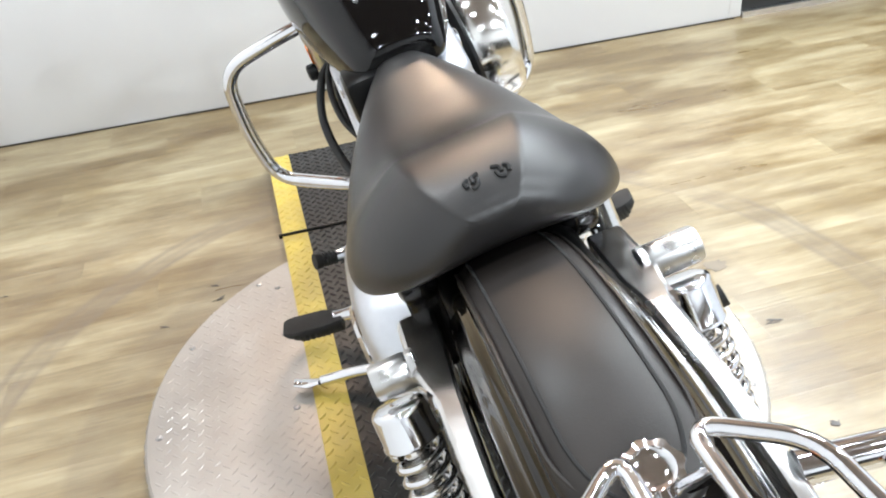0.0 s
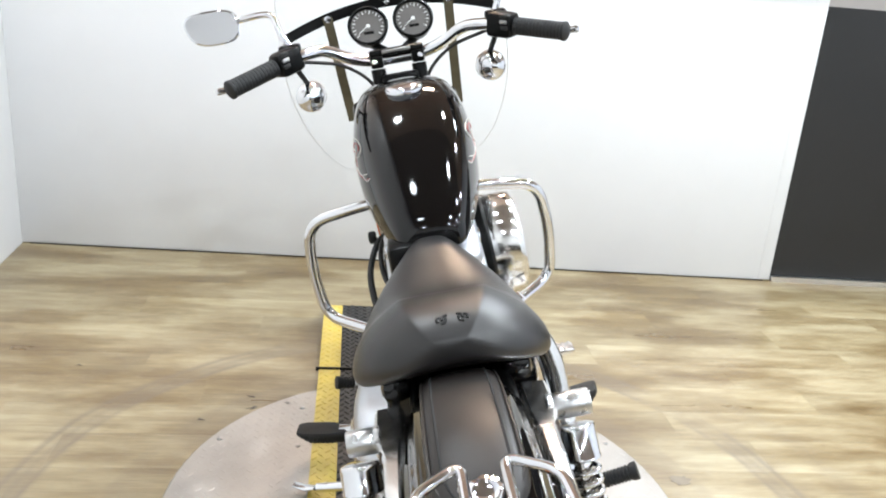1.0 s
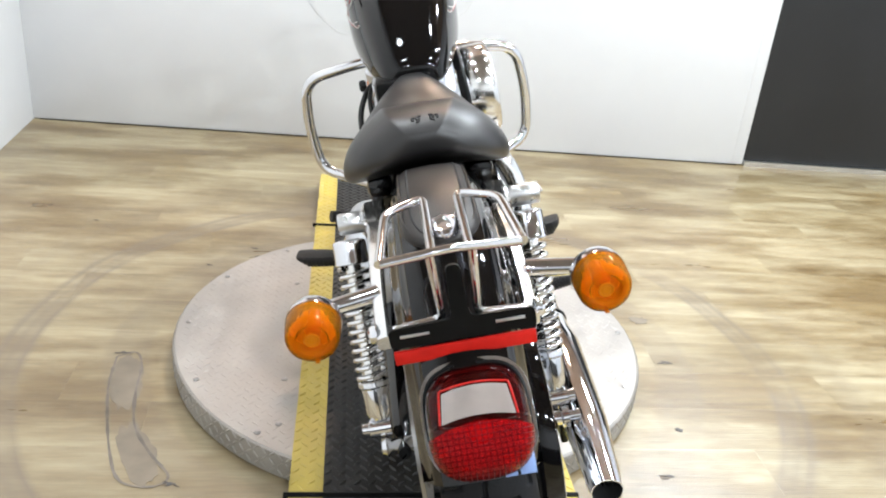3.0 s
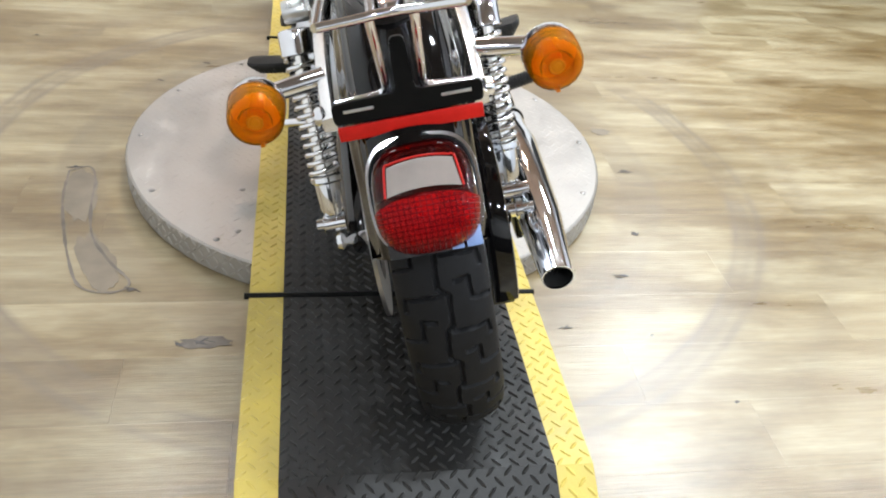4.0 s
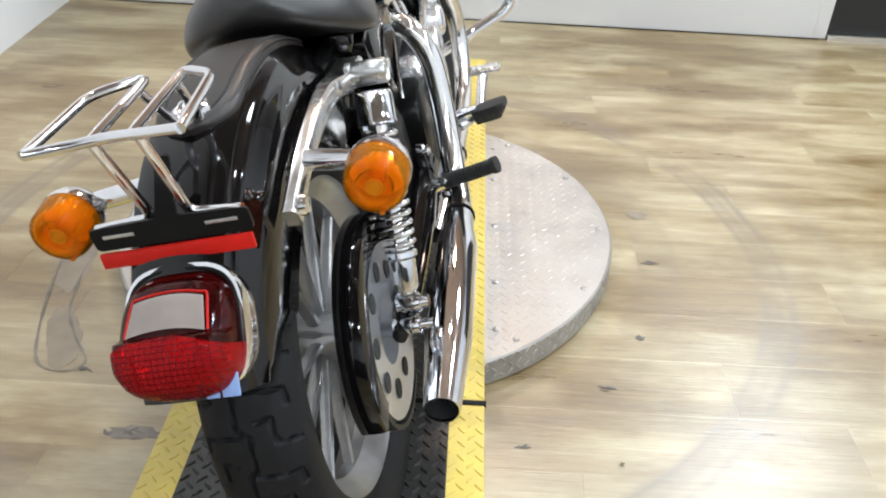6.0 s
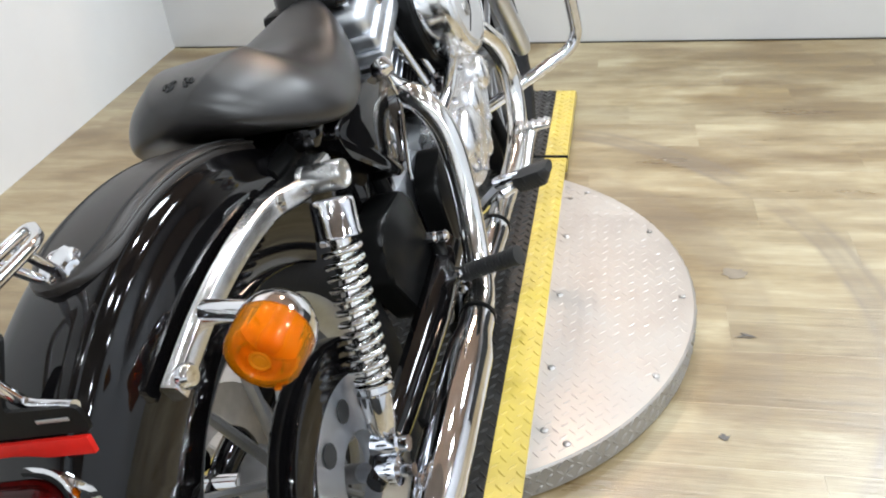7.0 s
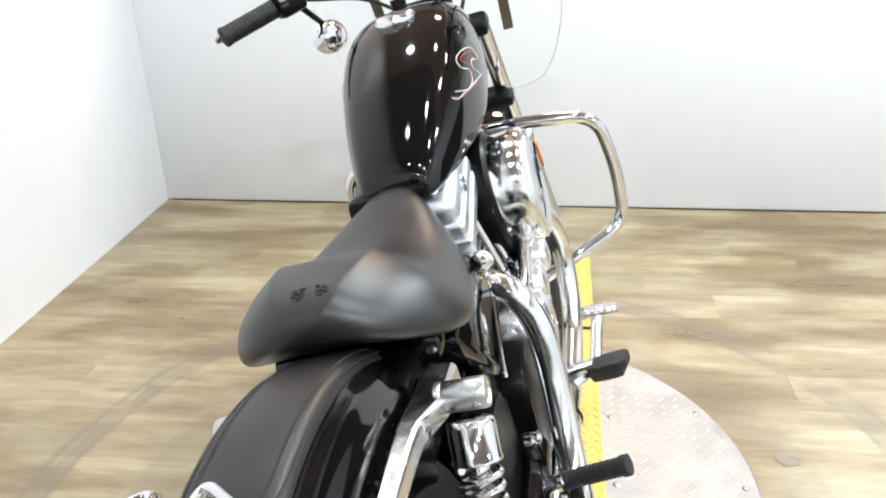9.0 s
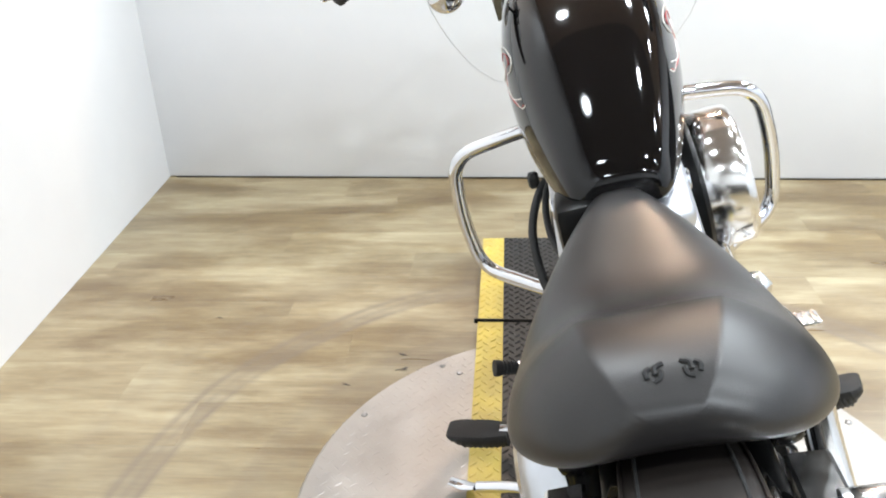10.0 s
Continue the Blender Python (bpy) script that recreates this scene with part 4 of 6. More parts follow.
def lens_part(name, mat, upper, label):
    """One half of the lens, a moulded wall 2.5 mm thick."""
    bm = bmesh.new()
    cols = []
    for u in np.linspace(-90, 90, 111):
        lw, lh = (LW, LH) if upper else (BLOCK_W, BLOCK_H)
        x = 0.9995 * lw * math.sin(radians(u))
        reach = lh * max(0.0, 1 - (abs(x) / lw) ** 3.0) ** (1 / 3.0)
        split = max(-reach, min(reach, -0.001 - 0.011 * (x / 0.05) ** 2))
        lo, hi = (split, reach) if upper else (-reach, split)
        col = []
        for w in np.linspace(0, 1, 45):
            y = lo + (hi - lo) * (0.5 - 0.5 * math.cos(math.pi * w)) - 0.002
            d = lens_depth(x, y, not upper)
            col.append(TC + V((x, 0, 0)) + TU * y + TN * d)
        cols.append(col)
    for back in (0.0, 0.0025):
        vs = [[bm.verts.new(p - TN * back) for p in col] for col in cols]
        for p, q in zip(vs, vs[1:]):
            for k in range(44):
                bm.faces.new((p[k], p[k + 1], q[k + 1], q[k]) if back else (p[k], q[k], q[k + 1], p[k + 1]))
    return part(name, bm, mat, tail, label, sharp=60)


# upper half darkened, lower half brightened in tint to imitate the light
lens_part("lens", RED, True, "red upper lens of smooth plastic, tinted dark for its reflections")
lower = lens_part("lower_lens", RED_BRIGHT, False, "red lower lens moulded in fine prisms, tinted brighter as if lit through")
# prism edges moulded into the lower lens, coloured dark for the shade between prisms
bm = bmesh.new()


def prism_edge(points):
    runs, run = [], []
    for x, y in points:
        d = lens_depth(x, y, True)
        if d > 0.020 and y < -0.004 - 0.011 * (x / 0.05) ** 2:
            run.append(TC + V((x, 0, 0)) + TU * y + TN * (d + 0.0001))
        else:
            runs.append(run)
            run = []
    for run in runs + [run]:
        if len(run) > 2:
            tube(bm, run, 0.00040, 4)


for k in range(-9, 10):
    prism_edge([(k * 0.0058, y) for y in np.linspace(-0.064, 0.0, 33)])
for k in range(11):
    prism_edge([(x, -0.0600 + k * 0.0054) for x in np.linspace(-0.056, 0.056, 46)])
part("prism_edges", bm, PRISM_EDGE, tail)
# silvered bowl and bulb inside
bm = bmesh.new()
bowl = []
for hw, hh, d, sh in ((0.0495, 0.0515, 0.006, -0.002), (0.036, 0.036, -0.002, -0.010), (0.020, 0.020, -0.010, -0.016), (0.005, 0.005, -0.014, -0.018)):
    bowl.append([p + TN * (0.010 * abs(math.sin(4 * 2 * math.pi * k / 64)) * min(1.0, hw / 0.036)) for k, p in enumerate(face_ring(hw, hh, d, sh, n=64))])
loft(bm, bowl)
part("reflector", bm, TAIL_BOWL, tail, "silvered facetted bowl behind the lens", sharp=20)
bm = bmesh.new()
lathe(bm, [(0.009, 0.0), (0.009, 0.012), (0.013, 0.020), (0.014, 0.028), (0.010, 0.036), (0, 0.039)], TC - TU * 0.014 - TN * 0.010, TN, 20, False)
part("bulb", bm, CLEAR_PATCH, tail, "glass bulb")


bm = bmesh.new()
vs = []
for q in np.linspace(0, 1, 13):
    ring = []
    for x in np.linspace(-1, 1, 33):
        xx = x * (0.0385 - 0.004 * q)
        yy = 0.003 + 0.031 * q - 0.0050 * x * x
        ring.append(bm.verts.new(TC + V((xx, 0, 0)) + TU * yy + TN * (lens_depth(xx, yy) + 0.0016)))
    vs.append(ring)
for a, b in zip(vs, vs[1:]):
    for k in range(32):
        bm.faces.new((a[k], a[k + 1], b[k + 1], b[k]))
bmesh.ops.solidify(bm, geom=bm.faces[:], thickness=0.0015)
part("plate_window", bm, CLEAR_PATCH, tail, "milky clear plate-light window")
# added red line round the window, for the brighter part of the darkened lens
bm = bmesh.new()
edge = [(x, 0.0365 - 0.0050 * (x / 0.037) ** 2) for x in np.linspace(-0.0365, 0.0365, 17)] + [(0.0385, 0.018), (0.0405, -0.002)]
edge = [(-0.0405, -0.002), (-0.0385, 0.018)] + edge
tube(bm, [TC + V((x, 0, 0)) + TU * y + TN * (lens_depth(x, y) + 0.0002) for x, y in edge], 0.0012, 8, 2)
part("lit_window_line", bm, RED_TAPE, tail, "added bright red line for the lit part of the lens round the window")
for x0, w in ((0.022, 0.013), (0.038, 0.017)):
    bm = bmesh.new()
    a = 149.3
    box(bm, FC + V((x0 + w / 2, (FR + 0.0) * math.cos(radians(a)), (FR + 0.0) * math.sin(radians(a)))), (w, 0.003, 0.022), 0.0005, Matrix.Rotation(radians(a - 180), 4, "X"))
    part("label_square", bm, PALE_BLUE, fender, "small pale blue sticker")

# ---- seat ----
STATIONS = [  # along, half width, top, bottom
    (0.388, 0.022, 0.706, 0.672), (0.372, 0.036, 0.712, 0.655), (0.33, 0.064, 0.706, 0.640), (0.28, 0.090, 0.698, 0.624), (0.23, 0.111, 0.691, 0.612),
    (0.18, 0.124, 0.690, 0.604), (0.14, 0.132, 0.697, 0.602), (0.112, 0.1365, 0.708, 0.606), (0.090, 0.138, 0.721, 0.610), (0.068, 0.137, 0.7330, 0.616), (0.042, 0.131, 0.7365, 0.626),
    (0.013, 0.1165, 0.7355, 0.642), (-0.014, 0.0975, 0.7310, 0.657), (-0.033, 0.072, 0.7215, 0.672), (-0.043, 0.046, 0.711, 0.685)]
SHAPE = [(0.0, 1.0), (0.22, 1.0), (0.41, 0.998), (0.465, 0.955), (0.65, 0.81), (0.83, 0.61), (0.95, 0.38), (1.0, 0.18), (0.97, 0.05), (0.88, 0.0), (0.5, 0.06), (0.0, 0.10)]
bm = bmesh.new()
crease = bm.edges.layers.float.new("crease_edge")
NOSE = [(0.0, 1.0), (0.22, 0.998), (0.38, 0.985), (0.50, 0.965), (0.72, 0.89), (0.88, 0.74), (0.97, 0.48), (1.0, 0.22), (0.97, 0.05), (0.88, 0.0), (0.5, 0.06), (0.0, 0.10)]
rings = []
for v, hw, tp, bt in STATIONS:
    f = min(1.0, max(0.0, (v - 0.075) / 0.10))  # the flat seamed rear blends into the rounded nose
    right = [V(((a + (a2 - a) * f) * hw - 0.005, v, bt + (tp - bt) * (h + (h2 - h) * f))) for (a, h), (a2, h2) in zip(SHAPE, NOSE)]
    rings.append([bm.verts.new(p) for p in right + [V((-0.010 - p.x, p.y, p.z)) for p in right[-2:0:-1]]])
NS = len(rings[0])
for a, b in zip(rings, rings[1:]):
    for k in range(NS):
        bm.faces.new((a[k], a[(k + 1) % NS], b[(k + 1) % NS], b[k]))
bm.faces.new(rings[0][::-1])
bm.faces.new(rings[-1])
for i in range(9, 14):  # seams between the middle panel and the side bolsters
    for k in (2, NS - 2):
        bm.edges.get((rings[i][k], rings[i + 1][k]))[crease] = 0.85
for k in (*range(5), *range(NS - 5, NS)):  # front edge of the rear bolster
    bm.edges.get((rings[9][k], rings[9][(k + 1) % NS]))[crease] = 0.6
seat = subdivided(part("seat", bm, LEATHER, bike, "black leather solo seat with a raised rear bolster", sharp=180), 2)
for side in (-1, 1):  # a small winged mark each side of the middle
    for pts in (((0.006, 0.007), (0.012, 0.004), (0.0125, -0.002)), ((0.008, 0.000), (0.0095, -0.005), (0.014, -0.007)), ((0.0155, 0.004), (0.019, 0.001), (0.018, -0.004))):
        bm = bmesh.new()
        path = [(0.002 + side * x, -0.014 + y, float(np.interp(-0.014 + y, [-0.033, -0.014, 0.013], [0.7206, 0.7309, 0.7356]))) for x, y in pts]
        tube(bm, path, 0.0019, 6, 4)
        part("emblem_mark", bm, BASEMAT, seat)

# ---- tank ----
TANK = [  # along, half width, top, bottom
    (0.368, 0.040, 0.712, 0.688), (0.371, 0.052, 0.728, 0.684), (0.392, 0.064, 0.752, 0.682), (0.44, 0.080, 0.792, 0.686), (0.50, 0.096, 0.838, 0.692),
    (0.57, 0.111, 0.882, 0.702), (0.64, 0.120, 0.912, 0.716), (0.71, 0.119, 0.926, 0.736), (0.78, 0.115, 0.924, 0.760), (0.835, 0.104, 0.910, 0.785), (0.862, 0.080, 0.888, 0.805), (0.870, 0.050, 0.868, 0.825)]
TSHAPE = [(0.0, 1.0), (0.32, 0.99), (0.60, 0.955), (0.80, 0.86), (0.93, 0.68), (1.0, 0.42), (0.995, 0.18), (0.95, 0.0), (0.6, 0.02), (0.0, 0.08)]
bm = bmesh.new()
rings = []
for v, hw, tp, bt in TANK:
    right = [V((a * hw, v, bt + (tp - bt) * h)) for a, h in TSHAPE]
    rings.append(right + [V((-p.x, p.y, p.z)) for p in right[-2:0:-1]])
loft(bm, rings)
tank = subdivided(part("fuel_tank", bm, PAINT, bike, "gloss black teardrop fuel tank", sharp=180), 3)
bm = bmesh.new()
lathe(bm, [(0.0, -0.012), (0.033, -0.012), (0.036, -0.004), (0.036, 0.003), (0.033, 0.007), (0.022, 0.010), (0.0, 0.011)], (0, 0.66, 0.915), (0, -0.10, 0.99), 32, False)
part("filler_cap", bm, CHROME, tank, "chrome screw filler cap")


def tank_point(v, h):
    """A point on the tank's right side: h is the share of its height."""
    hw, tp, bt = (np.interp(v, [r[0] for r in TANK], [r[k] for r in TANK]) for k in (1, 2, 3))
    hs, as_ = [p[1] for p in TSHAPE[:8]][::-1], [p[0] for p in TSHAPE[:8]][::-1]
    return V((hw * float(np.interp(h, hs, as_)) * 0.988, v, bt + (tp - bt) * h))


for s in (-1, 1):
    for name, mat, r, pts in (("badge_sweep", BADGE_SILVER, 0.0010, [(0.505, 0.66), (0.52, 0.57), (0.55, 0.51), (0.60, 0.43), (0.655, 0.36)]),
                              ("badge_sweep", BADGE_RED, 0.0008, [(0.513, 0.63), (0.53, 0.54), (0.57, 0.46), (0.62, 0.385)]),
                              ("badge_curl", BADGE_SILVER, 0.0010, [(0.672, 0.46), (0.655, 0.60), (0.605, 0.71), (0.574, 0.73), (0.575, 0.65), (0.60, 0.55), (0.595, 0.47), (0.565, 0.48), (0.522, 0.64)]),
                              ("badge_curl", BADGE_SILVER, 0.0010, [(0.640, 0.40), (0.620, 0.52), (0.632, 0.55), (0.655, 0.49)]),
                              ("badge_curl", BADGE_RED, 0.0008, [(0.664, 0.45), (0.645, 0.58), (0.603, 0.68), (0.586, 0.68), (0.61, 0.56), (0.606, 0.45)])):
        bm = bmesh.new()
        tube(bm, [V((s * p.x, p.y, p.z)) for p in (tank_point(*q) for q in pts)], r, 8, 5, True, 1.0)
        part(name, bm, mat, tank, "thin silver and red tank badge line")

# ---- engine ----
engine = tagged(new("engine"), "polished V-twin engine with chrome covers")
engine.parent = bike
CRANK = V((0, 0.575, 0.36))
bm = bmesh.new()
box(bm, (0, 0.58, 0.33), (0.18, 0.36, 0.24), 0.05)
box(bm, (0, 0.36, 0.33), (0.16, 0.22, 0.20), 0.05)
part("crankcase", bm, CAST, engine)
for sgn in (-1, 1):
    d = V((0, sgn * math.sin(radians(22.5)), math.cos(radians(22.5))))
    m = Matrix.Rotation(-sgn * radians(22.5), 4, "X")
    for k in range(9):
        bm = bmesh.new()
        c = CRANK + d * (0.135 + k * 0.0155)
        box(bm, c, (0.150 - 0.003 * abs(k - 4), 0.148 - 0.003 * abs(k - 4), 0.0045), 0.0015, m, 1)
        part("cooling_fin", bm, CAST if k > 4 else SATIN, engine)
    bm = bmesh.new()
    lathe(bm, [(0, 0.10), (0.055, 0.10), (0.055, 0.29), (0, 0.29)], CRANK, d, 28, False)
    part("cylinder", bm, SATIN, engine)
    bm = bmesh.new()
    box(bm, CRANK + d * 0.288, (0.176, 0.182, 0.026), 0.006, m, 3)
    box(bm, CRANK + d * 0.314, (0.168, 0.172, 0.030), 0.010, m, 4)
    box(bm, CRANK + d * 0.342, (0.160, 0.160, 0.050), 0.020, m, 5)
    rocker = part("rocker_cover", bm, CAST, engine, "polished stepped rocker cover")
    for dx in (-1, 1):
        bm = bmesh.new()
        lathe(bm, [(0.008, 0.0), (0.0135, 0.0), (0.0145, 0.003), (0.0125, 0.005), (0.009, 0.005), (0.008, 0.001)], CRANK + d * 0.336 + V((dx * 0.0795, 0, 0)), (dx, 0, 0), 20, False)
        part("shaft_plug", bm, CHROME, rocker)
    for x in (-0.064, 0.064):
        for y in (-0.06, 0.06):
            bm = bmesh.new()
            lathe(bm, [(0, 0), (0.0075, 0), (0.0075, 0.010), (0.005, 0.012), (0, 0.012)], CRANK + d * 0.368 + m.to_3x3() @ V((x * 0.75, y * 0.75, 0)), d, 8, False)
            part("bolt", bm, CHROME, rocker)
    for k in (0, 1):
        bm = bmesh.new()
        base = V((0.108, 0.575 + sgn * (0.04 + 0.05 * k), 0.45))
        head = CRANK + d * 0.285 + V((0.072, -sgn * (0.045 - 0.05 * k), 0))
        tube(bm, [base, base.lerp(head, 0.3), base.lerp(head, 0.31), head], [0.012, 0.012, 0.008, 0.008], 12)
        part("pushrod_tube", bm, CHROME, engine)
bm = bmesh.new()
box(bm, (0, 0.575, 0.53), (0.06, 0.16, 0.20), 0.03)
part("intake_manifold", bm, SATIN, engine)
# gearcase cover
bm = bmesh.new()
out = rounded_outline([(0.689, 0.482), (0.738, 0.416), (0.690, 0.362), (0.631, 0.318), (0.53, 0.287), (0.407, 0.315), (0.374, 0.393), (0.398, 0.455), (0.507, 0.468), (0.587, 0.497)], 0.03)
slab(bm, out, 0.045, lambda a, b, d: V((0.086 + d, a, b)), 0.014)
gear = part("gearcase_cover", bm, CAST_PALE, engine, "pale polished gearcase cover")
for y, z, r, h in ((0.492, 0.383, 0.060, 0.026), (0.675, 0.437, 0.034, 0.020), (0.595, 0.415, 0.036, 0.016), (0.575, 0.335, 0.026, 0.014)):
    bm = bmesh.new()
    lathe(bm, [(r, -0.004), (r, h * 0.35), (r * 0.94, h * 0.62), (r * 0.78, h * 0.86), (r * 0.5, h), (0, h * 1.04)], (0.131, y, z), (1, 0, 0), 36, False)
    part("round_cover", bm, CAST_PALE, gear)
for y, z in ((0.70, 0.465), (0.722, 0.415), (0.66, 0.35), (0.54, 0.302), (0.42, 0.325), (0.392, 0.44), (0.50, 0.455), (0.59, 0.482)):
    bm = bmesh.new()
    lathe(bm, [(0, 0), (0.0065, 0), (0.0065, 0.006), (0, 0.007)], (0.130, y, z), (1, 0, 0), 8, False)
    part("bolt", bm, CHROME, gear)
bm = bmesh.new()
tube(bm, [(0.118, 0.43, 0.465), (0.125, 0.50, 0.482), (0.120, 0.60, 0.508), (0.112, 0.70, 0.525)], 0.013, 14, 4)
part("oil_tube", bm, CHROME, gear, "polished diagonal tube")
# sprocket cover behind it
bm = bmesh.new()
slab(bm, rounded_outline([(0.28, 0.26), (0.39, 0.25), (0.405, 0.40), (0.37, 0.44), (0.29, 0.41)], 0.04), 0.04, lambda a, b, d: V((0.085 + d, a, b)), 0.008)
part("sprocket_cover", bm, SATIN, engine, "black sprocket cover")
# primary cover
bm = bmesh.new()
rings = []
for depth, size in ((0.0, 1.0), (0.060, 1.0), (0.074, 0.975), (0.084, 0.92), (0.091, 0.82), (0.095, 0.62), (0.097, 0.30)):
    ring = []
    for k in range(56):
        a = 2 * math.pi * k / 56
        x, z = math.copysign(abs(math.cos(a)) ** 0.78, math.cos(a)) * 0.235 * size, math.copysign(abs(math.sin(a)) ** 0.78, math.sin(a)) * (0.118 - 0.03 * math.cos(a)) * size
        ring.append(V((-0.095 - depth, 0.435 + x * 0.985 + z * 0.17, 0.316 + z * 0.985 - x * 0.17)))
    rings.append(ring)
loft(bm, rings)
part("primary_cover", bm, CAST, engine, "polished primary chain cover")
bm = bmesh.new()
lathe(bm, [(0, 0), (0.065, 0), (0.065, 0.008), (0.058, 0.014), (0, 0.016)], (-0.186, 0.36, 0.335), (-1, 0, 0), 36, False)
part("derby_cover", bm, CHROME, engine)

# air cleaner
air = tagged(new("air_cleaner"), "round chrome air cleaner with a black backing")
air.parent = bike
AC, AN = V((0.088, 0.605, 0.594)), V((1.0, 0.0, 0.06)).normalized()
bm = bmesh.new()
lathe(bm, [(0, -0.020), (0.08, -0.020), (0.102, -0.012), (0.107, -0.004), (0.107, 0.018), (0.101, 0.023), (0.0, 0.023)], AC, AN, 56, False)
part("backplate", bm, SATIN, air, "black air cleaner backing plate")
bm = bmesh.new()
lathe(bm, [(0.095, 0.020), (0.098, 0.026), (0.098, 0.070), (0.096, 0.079), (0.090, 0.084), (0.084, 0.084), (0.081, 0.081), (0.0, 0.082)], AC, AN, 56, False)
cover = part("cover", bm, PIPE, air, "chrome round cover")
bm = bmesh.new()
lathe(bm, [(0.0, 0.0815), (0.080, 0.0805), (0.081, 0.083), (0.078, 0.0865), (0.0, 0.087)], AC, AN, 56, False)
part("insert", bm, SATIN_ALU, cover, "polished insert disc")
for y, z in ((0.032, 0.018), (-0.030, -0.016)):
    bm = bmesh.new()
    lathe(bm, [(0, 0), (0.012, 0), (0.012, 0.004), (0.005, 0.005), (0.004, 0.002), (0, 0.002)], AC + AN * 0.0875 + V((0, y, z)), AN, 16, False)
    part("screw", bm, STEEL, cover)
bm = bmesh.new()
tube(bm, [AC + AN * 0.0885 + V((0, y, z)) for y, z in ((0.045, 0.055), (0.012, 0.025), (0.0, 0.0), (-0.012, -0.028), (-0.05, -0.05))], 0.0022, 6, 5)
part("groove_line", bm, SATIN, cover)

# ---- exhausts ----
def exhaust(label, header, muffler, r0, rm):
    pipe = tagged(new("exhaust"), label)
    pipe.parent = bike
    bm = bmesh.new()
    tube(bm, header, r0, 18, 6)
    part("header_pipe", bm, PIPE, pipe, "bent chrome header pipe")
    a, b = V(muffler[0]), V(muffler[1])
    d = (b - a).normalized()
    ln = (b - a).length
    bm = bmesh.new()
    lathe(bm, [(r0 + 0.003, -0.008), (r0 + 0.005, 0.0), (r0 + 0.005, 0.03), (rm, 0.075), (rm, ln - 0.13), (rm * 0.92, ln - 0.10), (rm * 0.72, ln), (rm * 0.66, ln), (rm * 0.62, ln - 0.05)], a, d, 28, False)
    muf = part("muffler", bm, CHROME, pipe, "tapered chrome muffler")
    bm = bmesh.new()
    lathe(bm, [(0, ln - 0.045), (rm * 0.63, ln - 0.045), (rm * 0.64, ln - 0.004), (rm * 0.63, ln - 0.044)], a, d, 24, False)
    part("outlet", bm, BASEMAT, muf)
    bm = bmesh.new()
    lathe(bm, [(r0 + 0.001, -0.010), (r0 + 0.0062, -0.010), (r0 + 0.0062, -0.004), (r0 + 0.003, -0.004)], a, d, 24, False)
    part("clamp", bm, SATIN, pipe, "thin black clamp band")
    return pipe


exhaust("chrome rear-cylinder exhaust with a tapered muffler",
        [(0.060, 0.395, 0.555), (0.100, 0.345, 0.545), (0.136, 0.324, 0.530), (0.160, 0.313, 0.475), (0.166, 0.286, 0.385), (0.170, 0.233, 0.305), (0.176, 0.175, 0.268), (0.177, 0.115, 0.262)],
        ((0.177, 0.125, 0.262), (0.168, -0.286, 0.224)), 0.0205, 0.034)
exhaust("chrome front-cylinder exhaust with a low muffler",
        [(0.060, 0.66, 0.545), (0.110, 0.685, 0.535), (0.145, 0.715, 0.505), (0.157, 0.775, 0.448), (0.158, 0.808, 0.375), (0.156, 0.780, 0.300), (0.154, 0.70, 0.255), (0.150, 0.56, 0.238), (0.146, 0.50, 0.233), (0.1415, 0.42, 0.224)],
        ((0.142, 0.44, 0.226), (0.116, 0.19, 0.198)), 0.0205, 0.026)
bm = bmesh.new()
box(bm, (0.145, -0.06, 0.215), (0.012, 0.05, 0.12), 0.003)
part("exhaust_bracket", bm, SATIN, bike)

# ---- oil tank, side cover, electrics ----
bm = bmesh.new()
slab(bm, rounded_outline([(0.080, 0.602), (0.095, 0.558), (0.215, 0.464), (0.248, 0.464), (0.320, 0.545), (0.292, 0.602), (0.19, 0.614)], 0.014), 0.062, lambda a, b, d: V((0.045 + d, a, b)), 0.008)
part("oil_tank", bm, PAINT, bike, "gloss black oil tank with a chrome edge")
bm = bmesh.new()
tube(bm, rounded([(0.104, 0.298, 0.606), (0.107, 0.327, 0.545), (0.108, 0.252, 0.456), (0.109, 0.246, 0.442)], 0.03), 0.0032, 8)
part("oil_line", bm, CHROME, bike, "thin chrome line")
bm = bmesh.new()
slab(bm, rounded_outline([(0.08, 0.60), (0.10, 0.45), (0.32, 0.44), (0.33, 0.60)], 0.03), 0.05, lambda a, b, d: V((-0.055 - d, a, b)), 0.010)
part("side_cover", bm, PAINT, bike, "gloss black side cover")
bm = bmesh.new()
box(bm, (0, 0.19, 0.53), (0.10, 0.30, 0.16), 0.02)
box(bm, (0, 0.24, 0.38), (0.12, 0.14, 0.24), 0.02)
part("battery_box", bm, PAINT, bike)
bm = bmesh.new()
slab(bm, rounded_outline([(0.06, 0.40), (0.10, 0.455), (0.222, 0.450), (0.235, 0.36), (0.225, 0.25), (0.13, 0.27)], 0.03), 0.045, lambda a, b, d: V((0.060 + d, a, b)), 0.010)
part("lower_cover", bm, SATIN, bike, "satin black cover over the belt")
for s in (-1, 1):
    bm = bmesh.new()
    box(bm, (s * 0.082 - 0.004, 0.066, 0.612), (0.040, 0.05, 0.034), 0.012)
    part("seat_bracket", bm, PAINT, bike)
bm = bmesh.new()
lathe(bm, [(0, -0.012), (0.011, -0.012), (0.015, -0.006), (0.015, 0.010), (0.010, 0.016), (0, 0.017)], (0.112, 0.280, 0.604), (0.8, 0, 0.6), 8, False)
